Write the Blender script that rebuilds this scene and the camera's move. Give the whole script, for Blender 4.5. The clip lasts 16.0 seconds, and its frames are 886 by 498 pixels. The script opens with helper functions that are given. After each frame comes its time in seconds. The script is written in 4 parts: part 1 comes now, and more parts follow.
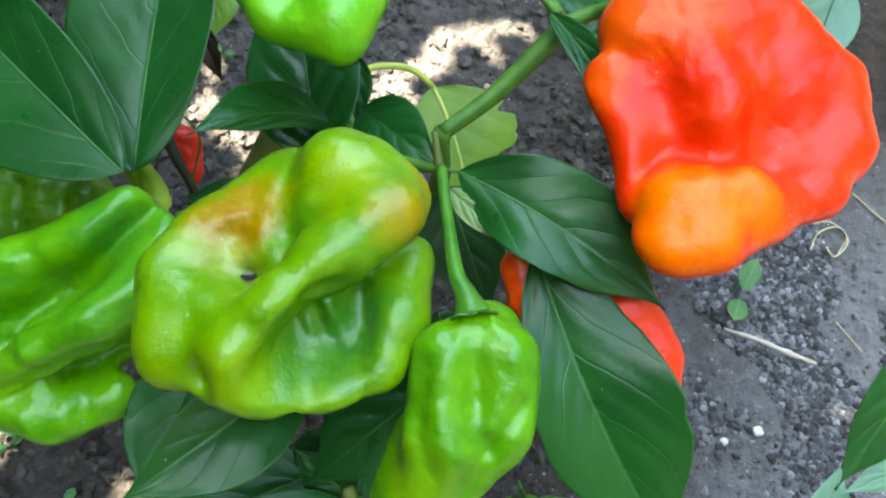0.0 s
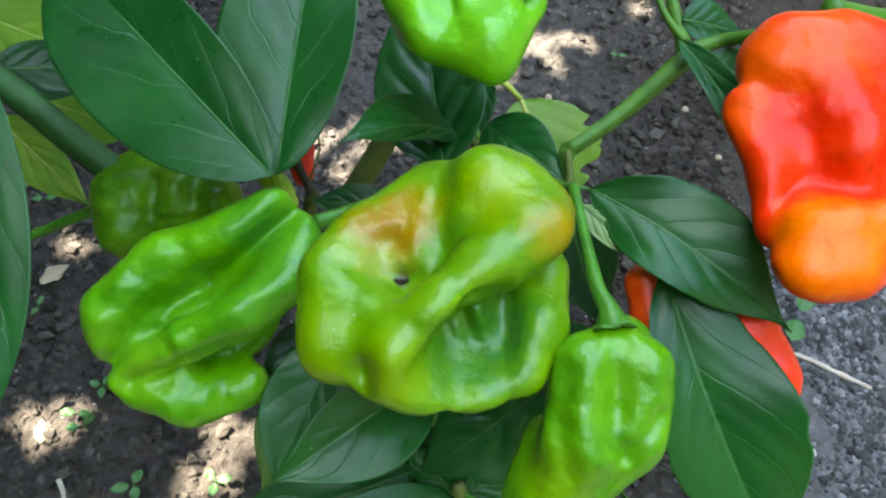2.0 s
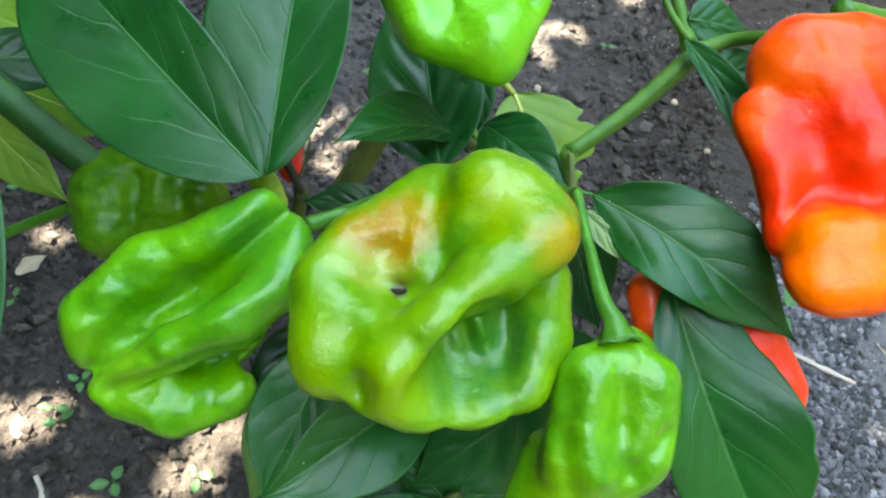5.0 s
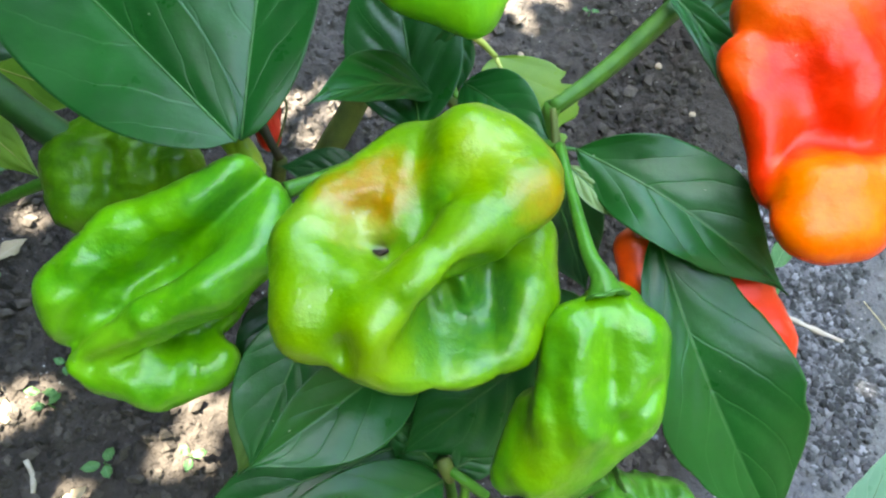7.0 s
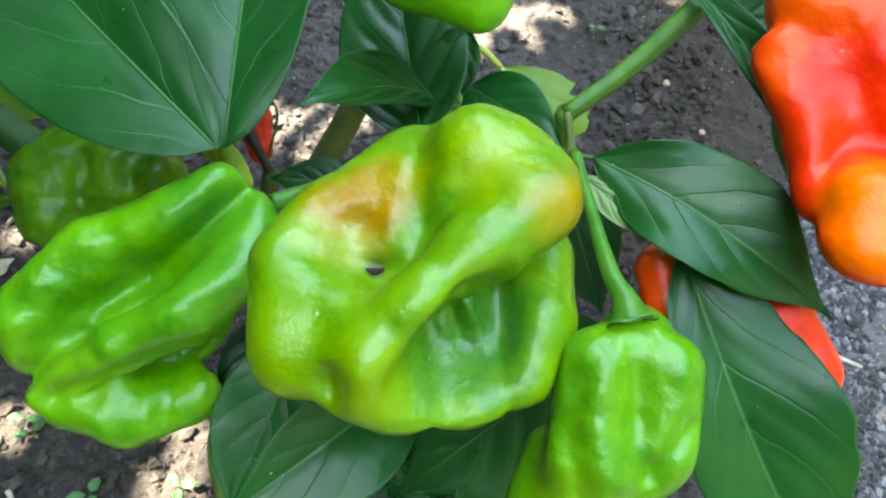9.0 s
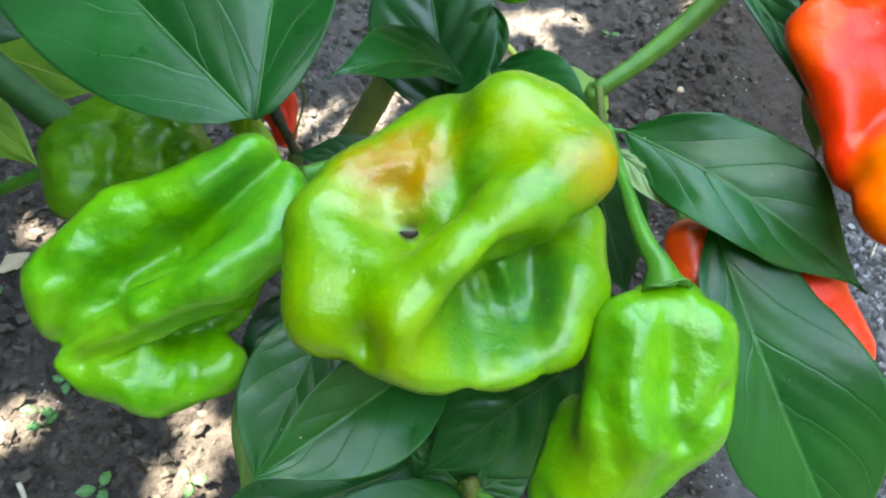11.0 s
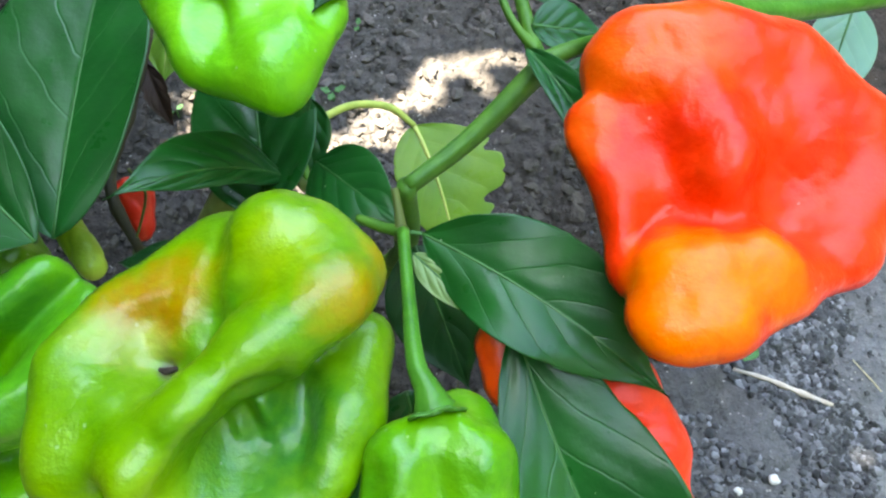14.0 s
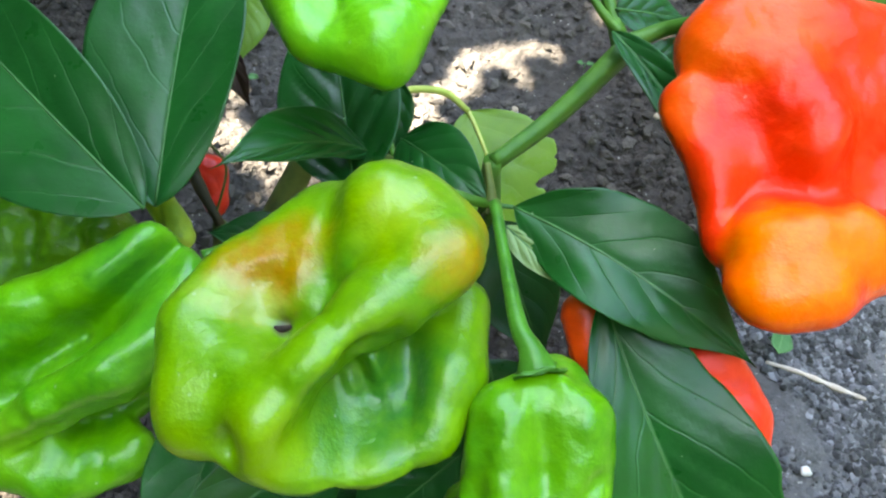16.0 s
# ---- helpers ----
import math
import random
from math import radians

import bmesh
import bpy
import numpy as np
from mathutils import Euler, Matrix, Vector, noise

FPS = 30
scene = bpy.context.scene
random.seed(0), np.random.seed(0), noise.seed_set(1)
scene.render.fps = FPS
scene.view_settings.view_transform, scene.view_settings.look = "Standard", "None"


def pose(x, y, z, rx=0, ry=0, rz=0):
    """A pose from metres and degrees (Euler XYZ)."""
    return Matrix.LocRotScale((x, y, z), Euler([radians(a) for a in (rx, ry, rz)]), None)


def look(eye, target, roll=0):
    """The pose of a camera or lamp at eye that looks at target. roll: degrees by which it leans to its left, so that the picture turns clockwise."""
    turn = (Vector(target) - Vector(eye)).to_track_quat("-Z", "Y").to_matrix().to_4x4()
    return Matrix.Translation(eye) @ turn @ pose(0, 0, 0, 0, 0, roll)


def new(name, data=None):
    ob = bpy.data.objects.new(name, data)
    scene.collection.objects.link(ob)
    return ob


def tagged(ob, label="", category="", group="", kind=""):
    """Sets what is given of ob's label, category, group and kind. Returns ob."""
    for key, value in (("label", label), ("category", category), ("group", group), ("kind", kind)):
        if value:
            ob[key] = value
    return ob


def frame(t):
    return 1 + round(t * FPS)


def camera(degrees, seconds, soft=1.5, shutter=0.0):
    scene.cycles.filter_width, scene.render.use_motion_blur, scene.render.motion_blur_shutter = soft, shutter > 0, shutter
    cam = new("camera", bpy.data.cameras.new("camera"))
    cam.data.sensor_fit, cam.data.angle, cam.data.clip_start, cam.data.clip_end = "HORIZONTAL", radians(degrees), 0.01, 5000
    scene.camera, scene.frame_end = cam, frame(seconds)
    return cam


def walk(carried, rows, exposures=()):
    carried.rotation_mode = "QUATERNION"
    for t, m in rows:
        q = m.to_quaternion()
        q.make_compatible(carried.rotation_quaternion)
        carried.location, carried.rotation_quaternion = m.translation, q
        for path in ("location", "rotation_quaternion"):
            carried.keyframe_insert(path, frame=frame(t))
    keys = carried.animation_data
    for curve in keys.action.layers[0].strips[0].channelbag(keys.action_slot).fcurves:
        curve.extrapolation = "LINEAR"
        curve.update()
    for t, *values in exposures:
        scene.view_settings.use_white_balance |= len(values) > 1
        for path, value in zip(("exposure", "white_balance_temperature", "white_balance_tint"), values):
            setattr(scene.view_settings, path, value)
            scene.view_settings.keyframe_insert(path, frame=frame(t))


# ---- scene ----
cam = camera(64.18, 16.0, soft=2.3)
PATH = [
    (0, (0.07012, 0.09637, 0.53155), (0.05154, 0.52473, -0.37186), 9.34),
    (0.5, (0.07809, 0.09724, 0.52882), (0.05221, 0.52839, -0.37310), 9.31),
    (1, (0.06774, 0.10251, 0.52999), (0.03974, 0.52580, -0.37558), 9.94),
    (1.5, (0.05199, 0.09545, 0.53487), (0.01026, 0.51602, -0.37144), 8.36),
    (2, (0.04051, 0.08748, 0.53952), (-0.01006, 0.51181, -0.36457), 8.17),
    (2.5, (0.02961, 0.08516, 0.53870), (-0.02638, 0.51171, -0.36403), 7.77),
    (3, (0.03005, 0.08288, 0.53633), (-0.00402, 0.50063, -0.37159), 9.99),
    (3.5, (0.03194, 0.08738, 0.53526), (0.00533, 0.48292, -0.38280), 11.19),
    (4, (0.03319, 0.09160, 0.53410), (0.00960, 0.50460, -0.37633), 12.00),
    (6.5, (0.03549, 0.09523, 0.53594), (0.02152, 0.50658, -0.37543), 11.68),
    (7, (0.03713, 0.09271, 0.52943), (0.03940, 0.48000, -0.39253), 13.35),
    (7.5, (0.04652, 0.09156, 0.52799), (0.07985, 0.47179, -0.39631), 17.60),
    (8, (0.04914, 0.09273, 0.53043), (0.08468, 0.50877, -0.37822), 15.85),
    (8.5, (0.04019, 0.10027, 0.51587), (0.04020, 0.51377, -0.39464), 12.37),
    (11, (0.03418, 0.08895, 0.50695), (0.01279, 0.51885, -0.39568), 11.40),
    (11.5, (0.02932, 0.08712, 0.50841), (0.00155, 0.52063, -0.39232), 10.27),
    (12, (0.01642, 0.09283, 0.52075), (-0.00125, 0.51245, -0.38678), 12.05),
    (12.5, (0.03312, 0.08774, 0.52267), (-0.00556, 0.53408, -0.37136), 7.61),
    (13, (0.06425, 0.09646, 0.51036), (0.03740, 0.55694, -0.37690), 6.65),
    (13.5, (0.07998, 0.12078, 0.51481), (0.02894, 0.57783, -0.37316), 4.15),
    (14, (0.07682, 0.11958, 0.51278), (0.04539, 0.57919, -0.37479), 7.01),
    (14.5, (0.07060, 0.12385, 0.51314), (0.03775, 0.57301, -0.37971), 6.78),
    (15, (0.06678, 0.11967, 0.51333), (0.03206, 0.57116, -0.37827), 7.00),
    (15.5, (0.05924, 0.11539, 0.51668), (0.01603, 0.56640, -0.37479), 6.26),
    (16, (0.05973, 0.10812, 0.51548), (0.01241, 0.55770, -0.37650), 6.27),
]
EXPOSURES = [(0, 4.32, 7500, 2), (1.5, 4.22, 7500, 2), (2.5, 4.12, 7500, 2), (3.5, 4.17, 7500, 2), (4, 4.34, 7500, 2), (6.5, 4.52, 7500, 2), (7.5, 4.57, 7500, 2), (8.5, 4.47, 7500, 2), (11.5, 4.62, 7500, 2), (13, 4.62, 7500, 2), (14, 4.47, 7500, 2), (16, 4.42, 7500, 2)]
walk(cam, [(t, look(eye, target, roll)) for t, eye, target, roll in PATH], EXPOSURES)

# ---- light ----
SUN_EL, SUN_AZ = radians(60), radians(168)          # azimuth counted from +x towards +y
SUN_DIR = Vector((math.cos(SUN_EL) * math.cos(SUN_AZ), math.cos(SUN_EL) * math.sin(SUN_AZ), math.sin(SUN_EL)))
world = bpy.data.worlds.new("sky")
scene.world = world
world.use_nodes = True
wn = world.node_tree.nodes
sky = wn.new("ShaderNodeTexSky")
sky.sky_type = "NISHITA"
sky.sun_disc = False
sky.sun_elevation, sky.sun_rotation = SUN_EL, radians(90) - SUN_AZ
sky.air_density, sky.dust_density = 1.0, 1.2
world.node_tree.links.new(sky.outputs[0], wn["Background"].inputs[0])
wn["Background"].inputs[1].default_value = 0.15
sun = new("sun", bpy.data.lights.new("sun", "SUN"))
sun.data.energy, sun.data.angle, sun.data.color = 5.0, radians(0.45), (1.0, 0.94, 0.86)
sun.matrix_world = look(SUN_DIR * 6, (0, 0, 0))

# ---- the plant's own frame: right, up along the plant, out of the plant; in millimetres ----
PLANT = Matrix.Identity(4)
for col, axis in enumerate(((0.96680, 0.24367, 0.07696), (-0.25415, 0.88554, 0.38889), (0.02661, -0.39554, 0.91806), (0.0275, 0.1526, 0.3838))):
    for row in range(3):
        PLANT[row][col] = axis[row]


# ---- materials ----
def nodes_of(name):
    m = bpy.data.materials.new(name)
    m.use_nodes = True
    nt = m.node_tree
    return m, nt, nt.nodes["Principled BSDF"]


def add(nt, kind, **values):
    n = nt.nodes.new(kind)
    for key, v in values.items():
        n.inputs[key].default_value = v
    return n


def noise_of(nt, coord, scale, detail=3.0, rough=0.55):
    n = add(nt, "ShaderNodeTexNoise", Scale=scale, Detail=detail, Roughness=rough)
    nt.links.new(coord, n.inputs["Vector"])
    return n.outputs["Fac"]


def ramp(nt, fac, stops):
    r = nt.nodes.new("ShaderNodeValToRGB")
    while len(r.color_ramp.elements) < len(stops):
        r.color_ramp.elements.new(0.5)
    for e, (p, c) in zip(r.color_ramp.elements, stops):
        e.position = p
        e.color = (*c, 1) if len(c) == 3 else c
    nt.links.new(fac, r.inputs[0])
    return r.outputs[0]


def mix(nt, fac, a, b, mode="MIX"):
    n = nt.nodes.new("ShaderNodeMix")
    n.data_type, n.blend_type = "RGBA", mode
    for sock, v in ((n.inputs[0], fac), (n.inputs[6], a), (n.inputs[7], b)):
        if isinstance(v, (int, float)):
            sock.default_value = v
        elif isinstance(v, tuple):
            sock.default_value = (*v, 1) if len(v) == 3 else v
        else:
            nt.links.new(v, sock)
    return n.outputs[2]


def calc(nt, op, a, b=0.0, clamp=False):
    n = nt.nodes.new("ShaderNodeMath")
    n.operation, n.use_clamp = op, clamp
    for sock, v in zip(n.inputs, (a, b)):
        if isinstance(v, (int, float)):
            sock.default_value = v
        else:
            nt.links.new(v, sock)
    return n.outputs[0]


def bump(nt, bsdf, height, strength, dist):
    b = add(nt, "ShaderNodeBump", Strength=strength, Distance=dist)
    nt.links.new(height, b.inputs["Height"])
    nt.links.new(b.outputs[0], bsdf.inputs["Normal"])
    return b


def skin(name, base, deep, blushes=(), rough=0.34, centre=(0, 0, 0), gloss=0.38):
    """Waxy pepper skin. blushes: (place in the plant's frame, radius in mm, colour, strength)."""
    m, nt, p = nodes_of(name)
    co = nt.nodes.new("ShaderNodeTexCoord").outputs["Object"]
    big = noise_of(nt, co, 70, 4, 0.6)
    col = mix(nt, ramp(nt, big, [(0.36, (0, 0, 0)), (0.64, (1, 1, 1))]), deep, base)
    fine = noise_of(nt, co, 420, 3)
    warp = noise_of(nt, co, 130, 3)
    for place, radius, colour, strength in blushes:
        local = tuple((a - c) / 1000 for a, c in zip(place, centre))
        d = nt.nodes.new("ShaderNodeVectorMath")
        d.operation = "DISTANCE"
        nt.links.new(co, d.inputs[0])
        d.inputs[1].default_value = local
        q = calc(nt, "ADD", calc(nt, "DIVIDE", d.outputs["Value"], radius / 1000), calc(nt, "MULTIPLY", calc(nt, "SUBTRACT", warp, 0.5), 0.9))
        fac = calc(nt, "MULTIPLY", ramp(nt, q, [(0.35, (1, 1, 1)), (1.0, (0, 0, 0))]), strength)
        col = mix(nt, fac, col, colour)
    col = mix(nt, calc(nt, "MULTIPLY", ramp(nt, fine, [(0.4, (0, 0, 0)), (0.7, (1, 1, 1))]), 0.18), col, tuple(min(1, c * 1.4) for c in base))
    # dust specks
    vor = add(nt, "ShaderNodeTexVoronoi", Scale=230.0)
    nt.links.new(co, vor.inputs["Vector"])
    speck = calc(nt, "MULTIPLY", calc(nt, "LESS_THAN", vor.outputs["Distance"], 0.09), calc(nt, "GREATER_THAN", noise_of(nt, co, 90, 1), 0.56))
    col = mix(nt, calc(nt, "MULTIPLY", speck, 0.12), col, (0.75, 0.75, 0.68))
    nt.links.new(col, p.inputs["Base Color"])
    nt.links.new(ramp(nt, warp, [(0.3, (rough - 0.06,) * 3), (0.7, (rough + 0.1,) * 3)]), p.inputs["Roughness"])
    p.inputs["Specular IOR Level"].default_value = gloss
    p.inputs["Coat Weight"].default_value = gloss * 0.3
    p.inputs["Coat Roughness"].default_value = 0.24
    bump(nt, p, noise_of(nt, co, 125, 4, 0.58), 0.5, 0.0019)
    return m


def foliage(name, top, dark, vein, back=0.35, rough=0.31, veins=5.0):
    """Leaf blade: side veins follow the blade's own map, and light passes through."""
    m, nt, p = nodes_of(name)
    tc = nt.nodes.new("ShaderNodeTexCoord")
    co = tc.outputs["Object"]
    sep = nt.nodes.new("ShaderNodeSeparateXYZ")
    nt.links.new(tc.outputs["UV"], sep.inputs[0])
    u, v = sep.outputs[0], sep.outputs[1]
    y = calc(nt, "ABSOLUTE", calc(nt, "MULTIPLY", calc(nt, "SUBTRACT", v, 0.5), 2.0))
    ph = calc(nt, "MULTIPLY", calc(nt, "SUBTRACT", u, calc(nt, "MULTIPLY", calc(nt, "POWER", y, 1.08), 0.36)), veins)
    wob = calc(nt, "MULTIPLY", calc(nt, "SUBTRACT", noise_of(nt, co, 60, 2), 0.5), 0.5)
    ph = calc(nt, "FRACT", calc(nt, "ADD", calc(nt, "ADD", ph, wob), 20.0))
    near = calc(nt, "ABSOLUTE", calc(nt, "SUBTRACT", ph, 0.5))
    line = calc(nt, "MULTIPLY", ramp(nt, near, [(0.0, (1, 1, 1)), (0.045, (0, 0, 0))]), calc(nt, "SUBTRACT", 1.0, calc(nt, "MULTIPLY", y, 0.6)))
    mid = ramp(nt, y, [(0.01, (1, 1, 1)), (0.028, (0, 0, 0))])
    blot = noise_of(nt, co, 45, 3)
    col = mix(nt, ramp(nt, blot, [(0.35, (0, 0, 0)), (0.68, (1, 1, 1))]), dark, top)
    col = mix(nt, calc(nt, "MULTIPLY", noise_of(nt, co, 600, 2), 0.25), col, dark)
    col = mix(nt, calc(nt, "MAXIMUM", calc(nt, "MULTIPLY", line, 0.24), calc(nt, "MULTIPLY", mid, 0.5)), col, vein)
    edge = ramp(nt, y, [(0.975, (0, 0, 0)), (0.995, (1, 1, 1))])
    col = mix(nt, calc(nt, "MULTIPLY", edge, 0.45), col, vein)
    vor = add(nt, "ShaderNodeTexVoronoi", Scale=150.0)
    nt.links.new(co, vor.inputs["Vector"])
    speck = calc(nt, "MULTIPLY", calc(nt, "LESS_THAN", vor.outputs["Distance"], 0.05), calc(nt, "GREATER_THAN", noise_of(nt, co, 70, 1), 0.54))
    col = mix(nt, calc(nt, "MULTIPLY", speck, 0.35), col, (0.7, 0.72, 0.6))
    nt.links.new(col, p.inputs["Base Color"])
    nt.links.new(ramp(nt, noise_of(nt, co, 110, 3), [(0.3, (rough - 0.05,) * 3), (0.7, (rough + 0.12,) * 3)]), p.inputs["Roughness"])
    p.inputs["Specular IOR Level"].default_value = 0.36
    h = calc(nt, "ADD", calc(nt, "MULTIPLY", noise_of(nt, co, 170, 4), 1.1), calc(nt, "MULTIPLY", line, -0.5))
    bump(nt, p, h, 0.3, 0.0008)
    tr = nt.nodes.new("ShaderNodeBsdfTranslucent")
    nt.links.new(mix(nt, 1.0, col, (0.9, 1.35, 0.35), "MULTIPLY"), tr.inputs["Color"])
    sh = nt.nodes.new("ShaderNodeMixShader")
    sh.inputs[0].default_value = back
    out = nt.nodes["Material Output"]
    nt.links.new(p.outputs[0], sh.inputs[1])
    nt.links.new(tr.outputs[0], sh.inputs[2])
    nt.links.new(sh.outputs[0], out.inputs["Surface"])
    return m


def plain(name, a, b, scale, rough=0.5, height=0.001, strength=0.4):
    m, nt, p = nodes_of(name)
    co = nt.nodes.new("ShaderNodeTexCoord").outputs["Object"]
    n1, n2 = noise_of(nt, co, scale, 4), noise_of(nt, co, scale * 6, 3)
    col = mix(nt, ramp(nt, n1, [(0.35, (0, 0, 0)), (0.65, (1, 1, 1))]), a, b)
    col = mix(nt, calc(nt, "MULTIPLY", n2, 0.35), col, tuple(c * 0.6 for c in a))
    nt.links.new(col, p.inputs["Base Color"])
    p.inputs["Roughness"].default_value = rough
    p.inputs["Specular IOR Level"].default_value = 0.3
    bump(nt, p, calc(nt, "ADD", n1, calc(nt, "MULTIPLY", n2, 0.4)), strength, height)
    return m


LEAF = foliage("leaf_green", (0.012, 0.106, 0.015), (0.007, 0.070, 0.010), (0.045, 0.165, 0.04), 0.26)
LEAF_DARK = foliage("leaf_dark_green", (0.012, 0.072, 0.014), (0.007, 0.045, 0.009), (0.04, 0.11, 0.04), 0.26)
LEAF_LIGHT = foliage("leaf_yellow_green", (0.22, 0.36, 0.035), (0.15, 0.29, 0.03), (0.34, 0.42, 0.10), 0.45)
LEAF_OLIVE = foliage("leaf_olive_green", (0.10, 0.19, 0.03), (0.07, 0.14, 0.025), (0.2, 0.28, 0.08), 0.35)
LEAF_PALE = foliage("leaf_pale_green", (0.20, 0.36, 0.26), (0.15, 0.30, 0.21), (0.42, 0.55, 0.40), 0.35)
LEAF_BRACT = foliage("leaf_faded_yellow_green", (0.20, 0.30, 0.10), (0.13, 0.22, 0.06), (0.3, 0.38, 0.16), 0.3)
LEAF_DRY = foliage("leaf_dry_brown", (0.06, 0.03, 0.015), (0.03, 0.015, 0.01), (0.1, 0.06, 0.03), 0.15, 0.7)
RIB = plain("leaf_rib_green", (0.045, 0.145, 0.03), (0.03, 0.10, 0.02), 200, 0.45)
STEM = plain("green_stem", (0.075, 0.19, 0.014), (0.035, 0.12, 0.010), 120, 0.55)
STEM_DARK = plain("dark_green_stem", (0.028, 0.105, 0.018), (0.015, 0.062, 0.011), 120, 0.52)
STEM_BROWN = plain("woody_stem", (0.10, 0.13, 0.025), (0.05, 0.07, 0.016), 140, 0.6)
STEM_WOODY = plain("dark_woody_stem", (0.055, 0.045, 0.025), (0.03, 0.025, 0.014), 160, 0.7)
STALK = plain("pepper_stalk_green", (0.065, 0.215, 0.018), (0.038, 0.15, 0.012), 160, 0.35)
STALK_YELLOW = plain("yellow_petiole", (0.42, 0.46, 0.10), (0.30, 0.38, 0.08), 160, 0.45)
CALYX = plain("calyx_green", (0.07, 0.22, 0.03), (0.045, 0.15, 0.02), 260, 0.45)
SCAR = plain("dry_blossom_scar", (0.020, 0.013, 0.008), (0.045, 0.030, 0.018), 900, 0.95)
TWIG = plain("dry_twig", (0.45, 0.40, 0.34), (0.30, 0.25, 0.20), 90, 0.8)
ROOT = plain("dry_root", (0.50, 0.43, 0.28), (0.34, 0.29, 0.18), 90, 0.8)


# ---- building helpers ----
def mesh_of(name, verts, faces, material, smooth=True, uv=None):
    me = bpy.data.meshes.new(name)
    me.from_pydata([tuple(v) for v in verts], [], faces)
    me.materials.append(material)
    if smooth:
        me.polygons.foreach_set("use_smooth", [True] * len(me.polygons))
    if uv is not None:
        layer = me.uv_layers.new(name="UVMap")
        idx = np.empty(len(me.loops), dtype=np.int32)
        me.loops.foreach_get("vertex_index", idx)
        layer.data.foreach_set("uv", np.asarray(uv, dtype=np.float32)[idx].ravel())
    me.update()
    return me


def thing(name, centre, label, category, group=""):
    ob = new(name)
    ob.empty_display_size = 0.01
    ob.matrix_world = PLANT @ Matrix.Translation(Vector(centre) / 1000)
    ob["mm"] = [float(c) for c in centre]
    return tagged(ob, label, category, group)


def part(name, mesh, parent, label=""):
    ob = new(name, mesh)
    ob.parent = parent
    if label:
        ob["label"] = label
    return ob


def smooth_line(points, per=8):
    """Catmull-Rom through the points; each may carry a radius as its last number."""
    p = np.array(points, dtype=float)
    q = np.vstack([2 * p[0] - p[1], p, 2 * p[-1] - p[-2]])
    out = []
    for i in range(1, len(q) - 2):
        for k in range(per):
            t = k / per
            out.append(0.5 * (2 * q[i] + (q[i + 1] - q[i - 1]) * t + (2 * q[i - 1] - 5 * q[i] + 4 * q[i + 1] - q[i + 2]) * t * t
                              + (3 * q[i] - q[i - 1] - 3 * q[i + 1] + q[i + 2]) * t ** 3))
    out.append(p[-1])
    return np.array(out)


def tube(name, points, radii, material, centre=(0, 0, 0), segs=12, per=8, ridges=0.0, knobs=0.0):
    """A round stem through the points (mm); ridges and knobs make it less than perfectly round."""
    line = smooth_line([(*p, r) for p, r in zip(points, radii)], per)
    pos, rad = line[:, :3] - np.array(centre), np.maximum(line[:, 3], 0.05)
    tan = np.gradient(pos, axis=0)
    tan /= np.linalg.norm(tan, axis=1)[:, None] + 1e-9
    ref = np.array((0.3, 0.2, 0.93))
    verts, faces = [], []
    for i in range(len(pos)):
        a = np.cross(tan[i], ref)
        a /= np.linalg.norm(a) + 1e-9
        b = np.cross(tan[i], a)
        wob = 1 + knobs * noise.noise(Vector(pos[i] * 0.13))
        for k in range(segs):
            th = 2 * math.pi * k / segs
            r = rad[i] * wob * (1 + ridges * math.cos(5 * th))
            verts.append((pos[i] + r * (math.cos(th) * a + math.sin(th) * b)) / 1000)
    n = len(pos)
    for i in range(n - 1):
        for k in range(segs):
            k2 = (k + 1) % segs
            faces.append((i * segs + k, i * segs + k2, (i + 1) * segs + k2, (i + 1) * segs + k))
    faces.append(tuple(range(segs - 1, -1, -1)))
    faces.append(tuple((n - 1) * segs + k for k in range(segs)))
    return mesh_of(name, verts, faces, material)


def smin(a, b, k):
    h = np.clip(0.5 + 0.5 * (b - a) / k, 0, 1)
    return b * (1 - h) + a * h - k * h * (1 - h)


